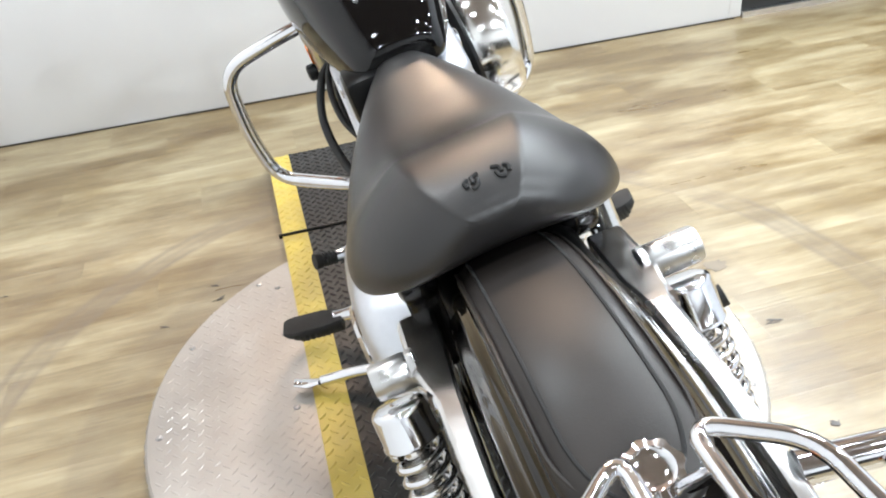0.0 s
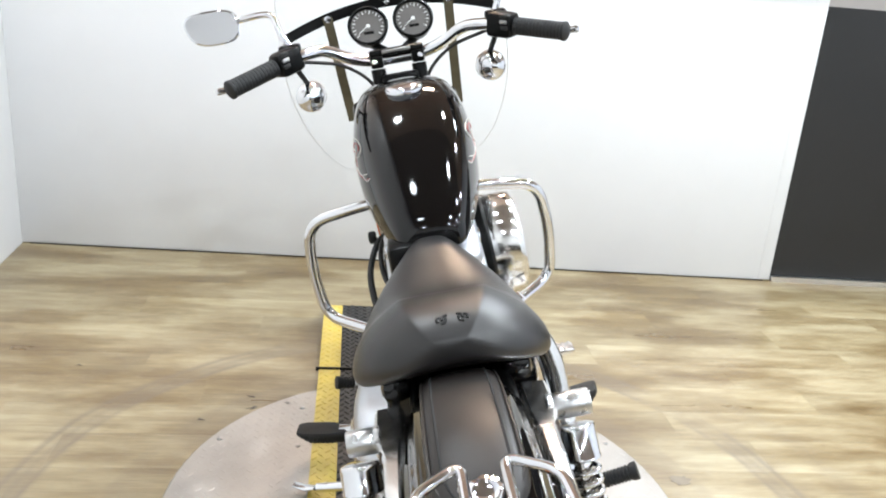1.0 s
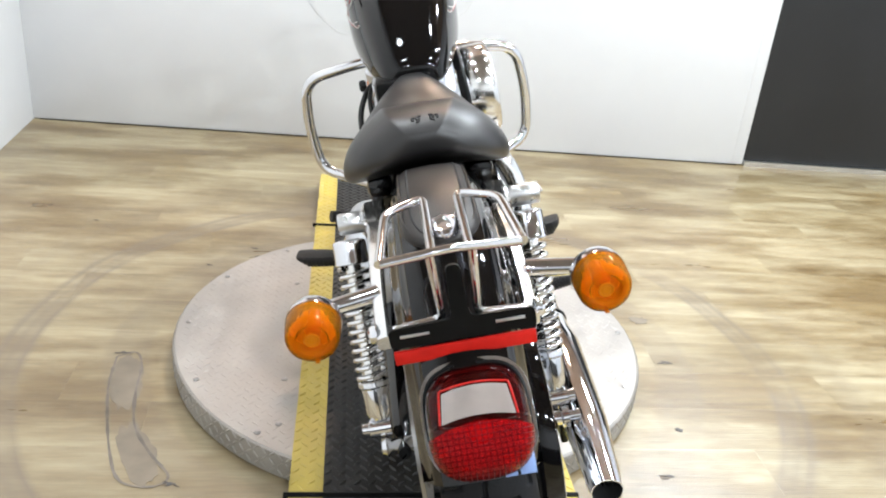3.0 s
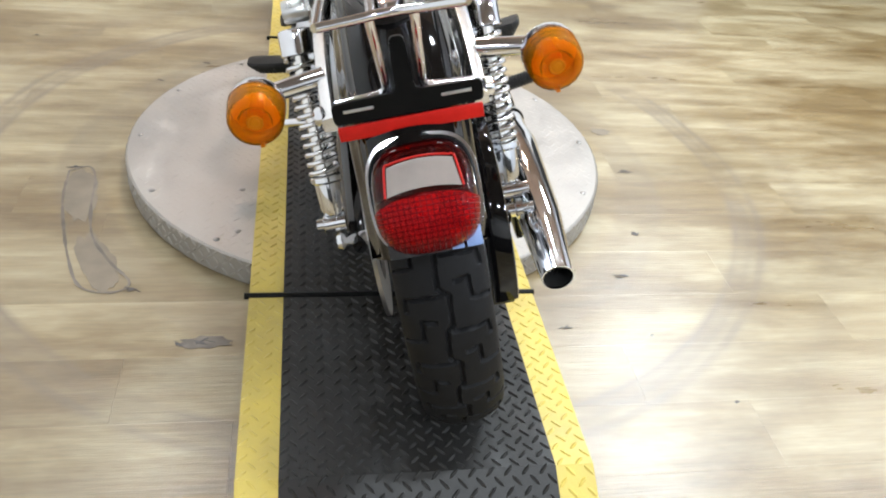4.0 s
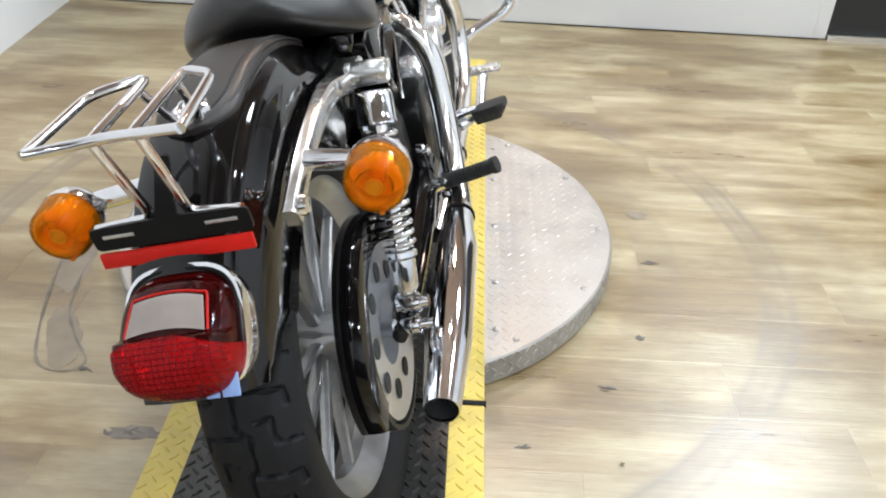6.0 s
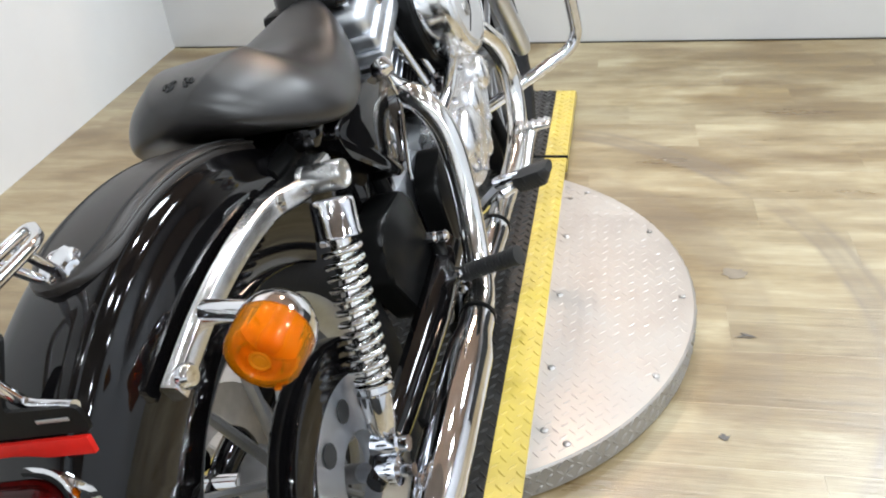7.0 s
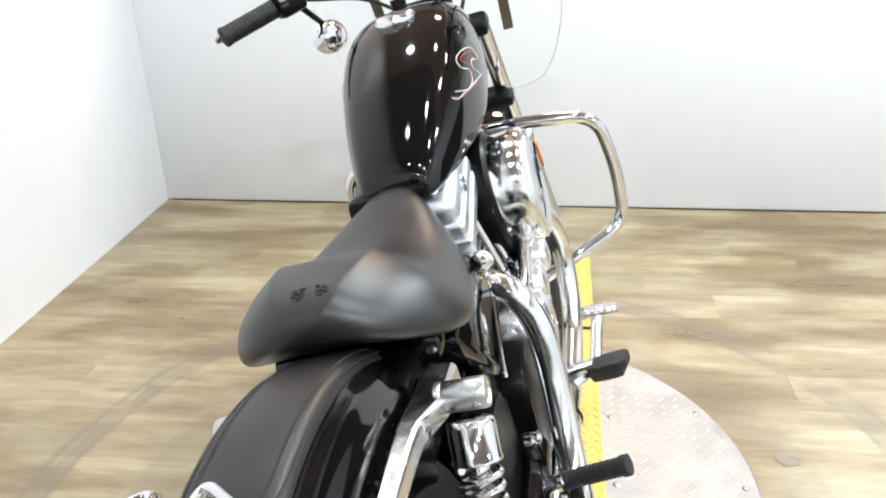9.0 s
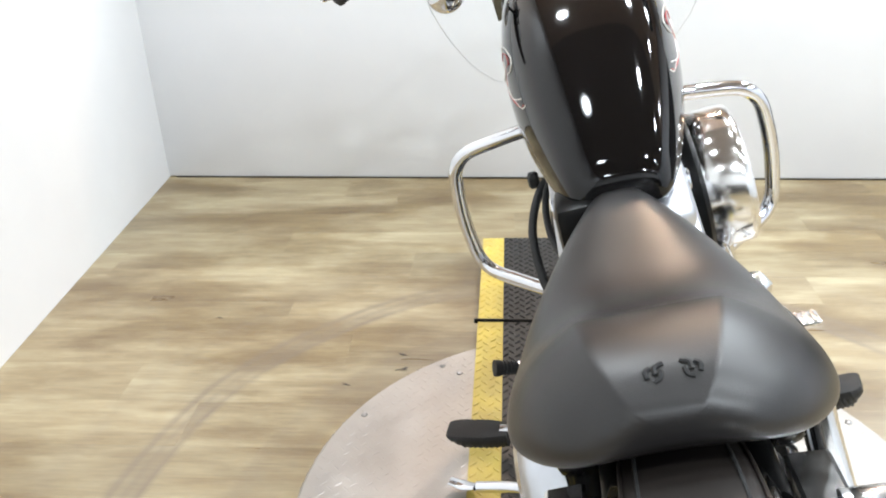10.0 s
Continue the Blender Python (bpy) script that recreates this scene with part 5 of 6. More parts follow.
part("oil_cap", bm, CHROME, bike, "chrome oil filler cap")
# passenger peg brackets
bm = bmesh.new()
tube(bm, [(0.108, 0.25, 0.34), (0.122, 0.215, 0.31), (0.135, 0.188, 0.300)], 0.012, 10)
part("peg_bracket", bm, SATIN, bike)
for k in (0, 1):
    bm = bmesh.new()
    lathe(bm, [(0, 0), (0.010, 0), (0.010, 0.01), (0.006, 0.014), (0, 0.014)], (0.122, 0.235 - 0.04 * k, 0.345 + 0.022 * k), (1, 0, 0), 10, False)
    part("bolt", bm, CHROME, bike)


def foot_peg(a, b, r, flat, label, ribs=12):
    a, b = V(a), V(b)
    peg = tagged(new("foot_peg"), label)
    peg.parent = bike
    d = (b - a).normalized()
    bm = bmesh.new()
    prof = []
    ln = (b - a).length
    for k in range(ribs):
        h = 0.02 + (ln - 0.02) * k / ribs
        prof += [(r * 0.84, h), (r, h + 0.001), (r, h + (ln - 0.02) / ribs * 0.6), (r * 0.84, h + (ln - 0.02) / ribs * 0.65)]
    lathe(bm, [(0, 0.018), *prof, (r * 1.12, ln - 0.002), (r * 1.12, ln + 0.007), (0, ln + 0.008)], a, d, 18, False)
    part("rubber", bm, RUBBER, peg)
    bm = bmesh.new()
    lathe(bm, [(0, -0.02), (0.011, -0.02), (0.013, 0.0), (0.010, 0.012), (0.010, 0.03), (0, 0.03)], a, d, 12, False)
    part("pivot", bm, CHROME, peg)
    return peg


def pad_peg(a, b, half, thick, label):
    """A flat-topped rubber peg pad whose outer end is cut on a slant."""
    a, b = V(a), V(b)
    peg = tagged(new("foot_peg"), label)
    peg.parent = bike
    d = (b - a).normalized()
    side = V((0, 1, 0)) - d * d.y
    side.normalize()
    up = d.cross(side).normalized()
    up = up if up.z > 0 else -up
    ln = (b - a).length
    bm = bmesh.new()
    rings = []
    for k in range(23):
        t = k / 22
        groove = 0.94 if k % 2 and k < 20 else 1.0
        wide = half * (0.72 + 0.28 * min(1, t * 3)) * (1.0 if t < 0.8 else 1.0 - 0.35 * ((t - 0.8) / 0.2) ** 2) * groove
        low = thick * (1.0 if t < 0.72 else 1.0 - 0.6 * (t - 0.72) / 0.28) * groove
        c = a + d * (0.018 + (ln - 0.018) * t)
        rings.append([c + side * (x * wide) + up * (y * low + 0.004) for x, y in ((-0.9, 0), (-1, -0.15), (-0.95, -0.55), (-0.6, -0.95), (0, -1.05), (0.6, -0.95), (0.95, -0.55), (1, -0.15), (0.9, 0), (0.45, 0.07), (0, 0.09), (-0.45, 0.07))])
    loft(bm, rings)
    part("rubber", bm, RUBBER, peg)
    bm = bmesh.new()
    lathe(bm, [(0, -0.024), (0.011, -0.024), (0.013, -0.004), (0.010, 0.008), (0.010, 0.03), (0, 0.03)], a, d, 12, False)
    part("pivot", bm, CHROME, peg)
    return peg


for up in (-1, 1):
    bm = bmesh.new()
    lathe(bm, [(0, -0.004), (0.0075, -0.004), (0.0075, 0.006), (0.005, 0.008), (0, 0.008)], (0.157, 0.168, 0.304 + 0.014 * up), (0.1, -1, 0.2), 6, False)
    part("nut", bm, CHROME, bike)
foot_peg((0.140, 0.186, 0.300), (0.247, 0.167, 0.330), 0.0130, 1, "black ribbed passenger foot peg, folded out", 16)
pad_peg((0.178, 0.482, 0.296), (0.262, 0.462, 0.318), 0.022, 0.034, "wide black rubber rider foot peg with a slanted end")
pad_peg((-0.215, 0.502, 0.298), (-0.326, 0.515, 0.312), 0.025, 0.028, "wide black rubber rider foot peg with a slanted end")
foot_peg((-0.190, 0.600, 0.345), (-0.235, 0.585, 0.362), 0.012, 1, "short black rubber shifter peg", 5)
for s, y in ((1, 0.49), (-1, 0.50)):
    bm = bmesh.new()
    tube(bm, [(s * 0.09, y + 0.03, 0.22), (s * 0.14, y + 0.02, 0.26), (s * 0.185, y, 0.295)], 0.012, 12, 4)
    part("peg_mount", bm, CHROME, bike)
bm = bmesh.new()
tube(bm, rounded([(0.165, 0.47, 0.275), (0.205, 0.50, 0.285), (0.214, 0.585, 0.320), (0.222, 0.610, 0.333)], 0.03), 0.0105, 12)
box(bm, (0.222, 0.607, 0.334), (0.066, 0.034, 0.011), 0.004)
pedal = part("brake_pedal", bm, STRUT, bike, "pale chrome rear brake pedal")
for k in range(5):
    bm = bmesh.new()
    box(bm, (0.198 + 0.012 * k, 0.607, 0.3405), (0.006, 0.030, 0.004), 0.001, None, 1)
    part("pad_rib", bm, STRUT, pedal)
bm = bmesh.new()
tube(bm, [(-0.10, 0.52, 0.14), (-0.20, 0.56, 0.115), (-0.28, 0.60, 0.105), (-0.34, 0.612, 0.107)], [0.013, 0.012, 0.011, 0.010], 12, 5)
tube(bm, [(-0.34, 0.612, 0.107), (-0.365, 0.625, 0.103), (-0.39, 0.633, 0.112)], [0.012, 0.017, 0.013], 14, 4, True, 0.45)
part("side_stand", bm, CHROME, bike, "chrome side stand, folded out")

# ---- engine guard ----
guard = tagged(new("engine_guard"), "chrome tube engine guard on both sides")
guard.parent = bike
for s in (-1, 1):
    bm = bmesh.new()
    tube(bm, rounded([(s * 0.02, 0.930, 0.630), (s * 0.13, 0.932, 0.628), (s * 0.276, 0.945, 0.604), (s * 0.294, 0.968, 0.48), (s * 0.286, 0.985, 0.345), (s * 0.155, 0.885, 0.318), (s * 0.07, 0.86, 0.29)], 0.052, 8), 0.0135, 16)
    part("guard_tube", bm, CHROME, guard)
bm = bmesh.new()
box(bm, (0, 0.935, 0.625), (0.06, 0.03, 0.05), 0.006)
part("guard_clamp", bm, CHROME, guard)

# ---- front end ----
fork_top, fork_low = V((0, 0.925, 0.845)), V((0, 1.265, 0.285))
for s in (-1, 1):
    off = V((s * 0.098, 0, 0))
    fork = tagged(new("fork_leg"), "chrome fork leg")
    fork.parent = bike
    bm = bmesh.new()
    tube(bm, [fork_top + off, fork_top.lerp(fork_low, 0.55) + off], 0.0195, 20)
    part("fork_tube", bm, CHROME, fork)
    bm = bmesh.new()
    d = (fork_low - fork_top).normalized()
    lathe(bm, [(0.0195, 0.32), (0.027, 0.322), (0.029, 0.33), (0.029, 0.345), (0.026, 0.355), (0.026, 0.64), (0.02, 0.67), (0, 0.672)], fork_top + off, d, 24, False)
    part("slider", bm, CAST, fork, "polished fork slider")
    bm = bmesh.new()
    box(bm, fork_top.lerp(fork_low, 0.62) + off + V((s * 0.027, 0, 0)), (0.004, 0.018, 0.075), 0.001, Matrix.Rotation(radians(31), 4, "X"))
    part("reflector", bm, ORANGE_REFL, fork, "orange side reflector")
for z, nm in ((0.0, "upper_triple_clamp"), (0.30, "lower_triple_clamp")):
    bm = bmesh.new()
    box(bm, fork_top.lerp(fork_low, z) + V((0, -0.02, 0)), (0.235, 0.055, 0.030), 0.012, Matrix.Rotation(radians(31), 4, "X"))
    part(nm, bm, SATIN, bike)
bm = bmesh.new()
prof = [(u, 0.345 - 0.5 * u * u * 8) for u in np.linspace(-0.058, 0.058, 11)]
prof += [(u * 0.95, r - 0.004) for u, r in prof[::-1]]
sweep_arc(bm, AX_F, prof, 20, 165, 40)
part("front_fender", bm, PAINT, bike, "gloss black front fender")
bm = bmesh.new()
lathe(bm, [(0.06, 0), (0.14, 0), (0.14, 0.005), (0.06, 0.005), (0.06, 0)], AX_F + V((-0.062, 0, 0)), (1, 0, 0), 40, False)
part("brake_disc", bm, STEEL, bike)

# ---- bars and controls ----
bars = tagged(new("handlebar"), "chrome handlebar with black rubber grips")
bars.parent = bike
bm = bmesh.new()
half = [(0.0, 0.905, 0.950), (0.055, 0.905, 0.950), (0.105, 0.893, 0.966), (0.150, 0.868, 0.996), (0.205, 0.812, 0.994), (0.320, 0.725, 0.966)]
pts = [V((-x, y, z)) for x, y, z in half[:0:-1]] + [V(p) for p in half]
tube(bm, rounded(pts, 0.03), 0.0125, 16)
part("bar", bm, CHROME, bars)
for s in (-1, 1):
    a, b = V((s * 0.247, 0.780, 0.9838)), V((s * 0.330, 0.7175, 0.9635))
    d = (b - a).normalized()
    ln = (b - a).length
    bm = bmesh.new()
    prof = []
    for k in range(14):
        h = ln * k / 14
        prof += [(0.0169, h), (0.0179, h + 0.001), (0.0179, h + ln / 14 * 0.7), (0.0169, h + ln / 14 * 0.75)]
    lathe(bm, [(0, 0), *prof, (0.0192, ln), (0.0192, ln + 0.005), (0.015, ln + 0.008), (0, ln + 0.010)], a, d, 20, False)
    part("grip", bm, RUBBER, bars, "black ribbed rubber grip")
    c = a - d * 0.030
    ctl = tagged(new("switch_pod"), "black switch housing")
    ctl.parent = bike
    bm = bmesh.new()
    box(bm, c, (0.058, 0.046, 0.050), 0.010, d.to_track_quat("X", "Z").to_matrix().to_4x4())
    part("housing", bm, SATIN, ctl)
    for k in (-1, 0, 1):
        bm = bmesh.new()
        box(bm, c + V((0.0, -0.024, 0.012 * k + 0.006)), (0.016, 0.012, 0.008), 0.002, d.to_track_quat("X", "Z").to_matrix().to_4x4())
        part("button", bm, STEEL if k == 0 else RUBBER, ctl)
    bm = bmesh.new()
    box(bm, c + V((-s * 0.008, 0.028, 0.016)), (0.045, 0.03, 0.03), 0.006)
    part("lever_perch", bm, SATIN, ctl)
    bm = bmesh.new()
    tube(bm, [c + V((s * 0.0, 0.045, 0.008)), a + d * 0.03 + V((s * 0.005, 0.052, -0.003)), b + V((s * 0.026, 0.028, -0.004))], [0.007, 0.006, 0.007], 10, 5)
    lathe(bm, [(0, -0.008), (0.006, -0.006), (0.008, 0), (0.006, 0.006), (0, 0.008)], b + V((s * 0.030, 0.027, -0.003)), d, 10, False)
    part("lever", bm, CHROME, ctl, "polished control lever")
    # mirror
    mir = tagged(new("mirror"), "oval chrome rear-view mirror")
    mir.parent = bike
    mc = V((s * 0.364, 0.855, 1.076))
    bm = bmesh.new()
    tube(bm, [c + V((-s * 0.008, 0.03, 0.028)), c + V((s * 0.005, 0.035, 0.055)), V((s * 0.245, 0.868, 1.082)), V((s * 0.295, 0.872, 1.084)), V((s * 0.335, 0.872, 1.078))], 0.0068, 10, 5)
    part("stalk", bm, CHROME, mir)
    nrm = V((-s * 0.10, -0.985, 0.12)).normalized()
    ux = V((0, 0, 1)).cross(nrm).normalized()
    uy = nrm.cross(ux)

    def oval(hw, hh, dd):
        ring = []
        for k in range(32):
            ang = 2 * math.pi * k / 32
            cc, ss = math.cos(ang), math.sin(ang)
            x, y = math.copysign(abs(cc) ** 0.66, cc) * hw, math.copysign(abs(ss) ** 0.72, ss) * hh
            ring.append(mc + ux * (x * (1 + 0.10 * y / hh) + s * 0.12 * y) + uy * y + nrm * dd)
        return ring

    bm = bmesh.new()
    loft(bm, [oval(0.012, 0.01, -0.020), oval(0.040, 0.026, -0.014), oval(0.053, 0.034, -0.002), oval(0.0545, 0.035, 0.004), oval(0.051, 0.032, 0.006)])
    part("shell", bm, CHROME, mir)
    bm = bmesh.new()
    loft(bm, [oval(0.0505, 0.0315, 0.0045), oval(0.0505, 0.0315, 0.0068)])
    part("glass", bm, MIRROR, mir)
    # front signals
    fs = tagged(new("front_signal"), "chrome ball turn signal under the bar")
    fs.parent = bike
    sc = V((s * 0.200, 0.885, 0.900))
    bm = bmesh.new()
    lathe(bm, [(0, -0.034), (0.012, -0.033), (0.024, -0.024), (0.031, -0.010), (0.033, 0.004), (0.0335, 0.016), (0.030, 0.017)], sc, (0, 1, 0), 28, False)
    part("bowl", bm, CHROME, fs)
    bm = bmesh.new()
    lathe(bm, [(0, 0.014), (0.0325, 0.014), (0.032, 0.03), (0.024, 0.038), (0, 0.04)], sc, (0, 1, 0), 28, False)
    part("lens", bm, AMBER, fs)
    bm = bmesh.new()
    tube(bm, [c + V((-s * 0.012, 0.02, -0.015)), sc + V((0, -0.004, 0.03))], 0.006, 8)
    part("stem", bm, SATIN, fs)
    # cables
    bm = bmesh.new()
    tube(bm, [c + V((-s * 0.015, 0.04, -0.006)), V((s * 0.12, 0.96, 0.945)), V((s * 0.06, 1.0, 0.88)), V((s * 0.055, 0.92, 0.80))], 0.004, 8, 6)
    part("cable", bm, RUBBER, bars)
# risers and clamp
for x in (-0.045, 0.045):
    bm = bmesh.new()
    tube(bm, [(x, 0.893, 0.860), (x, 0.902, 0.932)], 0.016, 14)
    box(bm, (x, 0.903, 0.952), (0.028, 0.040, 0.034), 0.005)
    riser = part("riser", bm, SATIN, bars)
    bm = bmesh.new()
    lathe(bm, [(0, 0), (0.006, 0), (0.006, 0.006), (0, 0.007)], (x, 0.888, 0.967), (0, -0.3, 0.95), 8, False)
    part("bolt", bm, CHROME, riser)
bm = bmesh.new()
box(bm, (0, 0.893, 0.967), (0.118, 0.026, 0.014), 0.004)
box(bm, (0, 0.884, 0.905), (0.080, 0.026, 0.030), 0.006)
part("clamp_plate", bm, SATIN, bars)
bm = bmesh.new()
box(bm, (0, 0.8795, 0.969), (0.062, 0.003, 0.008), 0.001)
part("clamp_strip", bm, STEEL, bars)
for x in (-0.050, 0.050):
    bm = bmesh.new()
    lathe(bm, [(0, 0), (0.0062, 0), (0.0062, 0.005), (0.004, 0.007), (0, 0.0072)], (x, 0.880, 0.950), (0, -1, 0.15), 10, False)
    part("bolt", bm, CHROME, bars)
# gauges
for s in (-1, 1):
    g = tagged(new("gauge"), "round black dial gauge with a white needle")
    g.parent = bike
    gc, gn = V((s * 0.052, 1.012, 1.018)), V((0, -0.90, 0.44)).normalized()
    gx = V((1, 0, 0))
    gy = gn.cross(gx).normalized()
    gy = gy if gy.z > 0 else -gy
    bm = bmesh.new()
    lathe(bm, [(0, -0.050), (0.026, -0.048), (0.040, -0.030), (0.044, -0.01), (0.0465, 0.0), (0.0465, 0.006), (0.042, 0.009), (0.039, 0.004), (0.039, 0.001)], gc, gn, 36, False)
    part("case", bm, SATIN, g)
    bm = bmesh.new()
    lathe(bm, [(0, 0.0), (0.0395, 0.0), (0.0395, 0.002), (0, 0.002)], gc, gn, 32, False)
    face = part("dial", bm, DIAL, g)
    for k in range(19):
        a = radians(220 - k * 260 / 18)
        p0 = gc + (gx * math.cos(a) + gy * math.sin(a)) * 0.036 + gn * 0.0026
        p1 = gc + (gx * math.cos(a) + gy * math.sin(a)) * (0.029 if k % 2 == 0 else 0.032) + gn * 0.0026
        bm = bmesh.new()
        tube(bm, [p0, p1], 0.0009 if k % 2 else 0.0013, 5)
        part("tick", bm, WHITE_PRINT, face)
    bm = bmesh.new()
    a = radians(215)
    tube(bm, [gc + gn * 0.004, gc + (gx * math.cos(a) + gy * math.sin(a)) * 0.03 + gn * 0.004], [0.0016, 0.0006], 6)
    lathe(bm, [(0, 0.002), (0.005, 0.002), (0.004, 0.0055), (0, 0.006)], gc, gn, 12, False)
    part("needle", bm, WHITE_PRINT, g)
    bm = bmesh.new()
    box(bm, gc + gn * 0.0026 - gy * 0.017, (0.022, 0.0012, 0.007), 0.0, None)
    part("counter_window", bm, SATIN, face)
bm = bmesh.new()
tube(bm, [(-0.05, 1.03, 0.975), (-0.02, 0.97, 0.96), (0, 0.93, 0.955), (0.02, 0.97, 0.96), (0.05, 1.03, 0.975)], 0.010, 10, 4)
part("gauge_bracket", bm, SATIN, bars)

# ---- windshield ----
shield = tagged(new("windshield"), "clear acrylic windshield with a black mounting band")
shield.parent = bike


def screen(u, w):
    return V((u, 1.115 - 0.16 * (w - 1.0) - 0.95 * u * u, w))


OUTLINE_W = [0.66, 0.70, 0.78, 0.86, 0.95, 1.03, 1.12, 1.20, 1.28, 1.36, 1.42]
OUTLINE_U = [0.13, 0.198, 0.240, 0.260, 0.266, 0.260, 0.248, 0.222, 0.185, 0.13, 0.06]
bm = bmesh.new()
rows = [[bm.verts.new(screen(hu * c, w)) for c in np.linspace(-1, 1, 21)] for hu, w in zip(np.interp(np.linspace(0.66, 1.42, 24), OUTLINE_W, OUTLINE_U), np.linspace(0.66, 1.42, 24))]
for a, b in zip(rows, rows[1:]):
    for k in range(20):
        bm.faces.new((a[k], a[k + 1], b[k + 1], b[k]))
bmesh.ops.solidify(bm, geom=bm.faces[:], thickness=0.004)
pane = part("screen", bm, ACRYLIC, shield, "clear curved screen", sharp=60)
pane.visible_shadow = False
bm = bmesh.new()
tube(bm, [screen(-u, w) for u, w in zip(OUTLINE_U[::-1], OUTLINE_W[::-1])] + [screen(u, w) for u, w in zip(OUTLINE_U, OUTLINE_W)], 0.0009, 6, 4)
part("edge", bm, ALU, shield, "polished screen edge")
bm = bmesh.new()
rings = []
for u in np.linspace(-0.245, 0.245, 41):
    wc = 1.062 - 0.75 * u * u
    hh = 0.012
    p = screen(u, wc)
    rings.append([p + V((0, -0.006, -hh)), p + V((0, -0.006, hh)), p + V((0, -0.011, hh)), p + V((0, -0.011, -hh))])
loft(bm, rings)
part("band", bm, SATIN, shield, "black curved mounting band")
for s in (-1, 1):
    bm = bmesh.new()
    rings = []
    for t in np.linspace(0, 1, 8):
        w = 1.05 - 0.25 * t
        p = screen(s * (0.143 - 0.012 * t), w) + V((0, -0.012 - 0.03 * t, 0))
        rings.append([p + V((-0.011, 0, 0)), p + V((0.011, 0, 0)), p + V((0.011, -0.004, 0)), p + V((-0.011, -0.004, 0))])
    loft(bm, rings)
    part("bracket_strap", bm, TAN_STRAP, shield, "smoked bracket strap")
    for w in (1.045,):
        bm = bmesh.new()
        lathe(bm, [(0, 0), (0.009, 0), (0.008, 0.004), (0, 0.005)], screen(s * 0.143, w) + V((0, -0.016, 0)), (0, -1, 0), 14, False)
        part("screw", bm, CHROME, shield)
bm = bmesh.new()
lathe(bm, [(0, 0), (0.007, 0), (0.006, 0.004), (0, 0.005)], screen(0, 1.06) + V((0, -0.011, 0)), (0, -1, 0), 14, False)
part("screw", bm, CHROME, shield)

# ---- carburettor side ----
bm = bmesh.new()
tube(bm, [(-0.055, 0.655, 0.625), (-0.095, 0.657, 0.632)], 0.006, 10)
lathe(bm, [(0, 0), (0.010, 0), (0.013, 0.004), (0.013, 0.013), (0.009, 0.016), (0, 0.016)], (-0.107, 0.657, 0.633), (-1, 0, 0), 14, False)
part("choke_knob", bm, RUBBER, bike, "black choke knob")
bm = bmesh.new()
box(bm, (-0.03, 0.61, 0.60), (0.07, 0.09, 0.10), 0.015)
part("carburettor", bm, CAST, bike)
bm = bmesh.new()
tube(bm, [(-0.055, 0.66, 0.66), (-0.085, 0.60, 0.63), (-0.090, 0.53, 0.585), (-0.07, 0.46, 0.55)], 0.006, 10, 6)
part("fuel_hose", bm, RUBBER, bike)
bm = bmesh.new()
tube(bm, [(-0.06, 0.62, 0.675), (-0.095, 0.585, 0.64), (-0.100, 0.53, 0.60), (-0.08, 0.47, 0.57)], 0.005, 10, 6)
part("cable", bm, RUBBER, bike)


bm = bmesh.new()
box(bm, (-0.050, 0.392, 0.650), (0.056, 0.074, 0.110), 0.012)
part("wiring_cover", bm, SATIN, bike, "black cover between tank and seat")
bm = bmesh.new()
tube(bm, [(-0.070, 0.668, 0.640), (-0.105, 0.640, 0.625), (-0.128, 0.580, 0.585), (-0.122, 0.510, 0.535), (-0.095, 0.450, 0.500)], 0.0065, 10, 6)
part("vent_hose", bm, RUBBER, bike, "black bowed rubber hose")
bm = bmesh.new()
box(bm, (-0.082, 0.662, 0.628), (0.016, 0.030, 0.024), 0.003)
part("choke_bracket", bm, CAST, bike)


# ---- things on the counter ----
def on_counter(s, d=0.17):
    return along(s - CORNER_L.x, d, TOP_HIGH + 0.001)


def bottle(x, d, r, h, body_mat, cap_mat, label, neck=0.45, trigger=False):
    b = tagged(new("bottle"), label, "bottle", "bottles on the counter")
    b.location = on_counter(x, d)
    bm = bmesh.new()
    lathe(bm, [(0, 0), (r * 0.92, 0), (r, 0.006), (r, h * 0.60), (r * 0.9, h * 0.70), (r * neck, h * 0.80), (r * neck, h * 0.84), (0, h * 0.84)], (0, 0, 0), (0, 0, 1), 24, False)
    part("body", bm, body_mat, b)
    bm = bmesh.new()
    lathe(bm, [(0, h * 0.84), (r * neck * 1.15, h * 0.84), (r * neck * 1.15, h * 0.97), (r * neck, h), (0, h)], (0, 0, 0), (0, 0, 1), 18, False)
    if trigger:
        box(bm, (-0.014, 0, h * 0.985), (0.064, 0.017, 0.017), 0.005, Matrix.Rotation(radians(-14), 4, "Y"))
        box(bm, (-0.048, 0, h * 0.955), (0.012, 0.012, 0.014), 0.003)
        tube(bm, [(-0.022, 0, h * 0.97), (-0.034, 0, h * 0.92), (-0.036, 0, h * 0.85)], 0.004, 8, 3)
    part("cap", bm, cap_mat, b)
    if trigger:
        for z, hh, mat in ((h * 0.36, 0.055, YEL_CLOTH), (h * 0.22, 0.012, RED_PLAS)):
            bm = bmesh.new()
            lathe(bm, [(r, z - hh / 2), (r + 0.0007, z - hh / 2), (r + 0.0007, z + hh / 2), (r, z + hh / 2)], (0, 0, 0), (0, 0, 1), 24, False)
            part("label_band", bm, mat, b)
    return b


BLUE_CAP = material("blue_plastic", (0.10, 0.22, 0.75), 0.35)
RED_PLAS = material("red_plastic", (0.50, 0.05, 0.06), 0.35)
WHITE_PLAS = material("white_plastic", (0.80, 0.80, 0.80), 0.35)
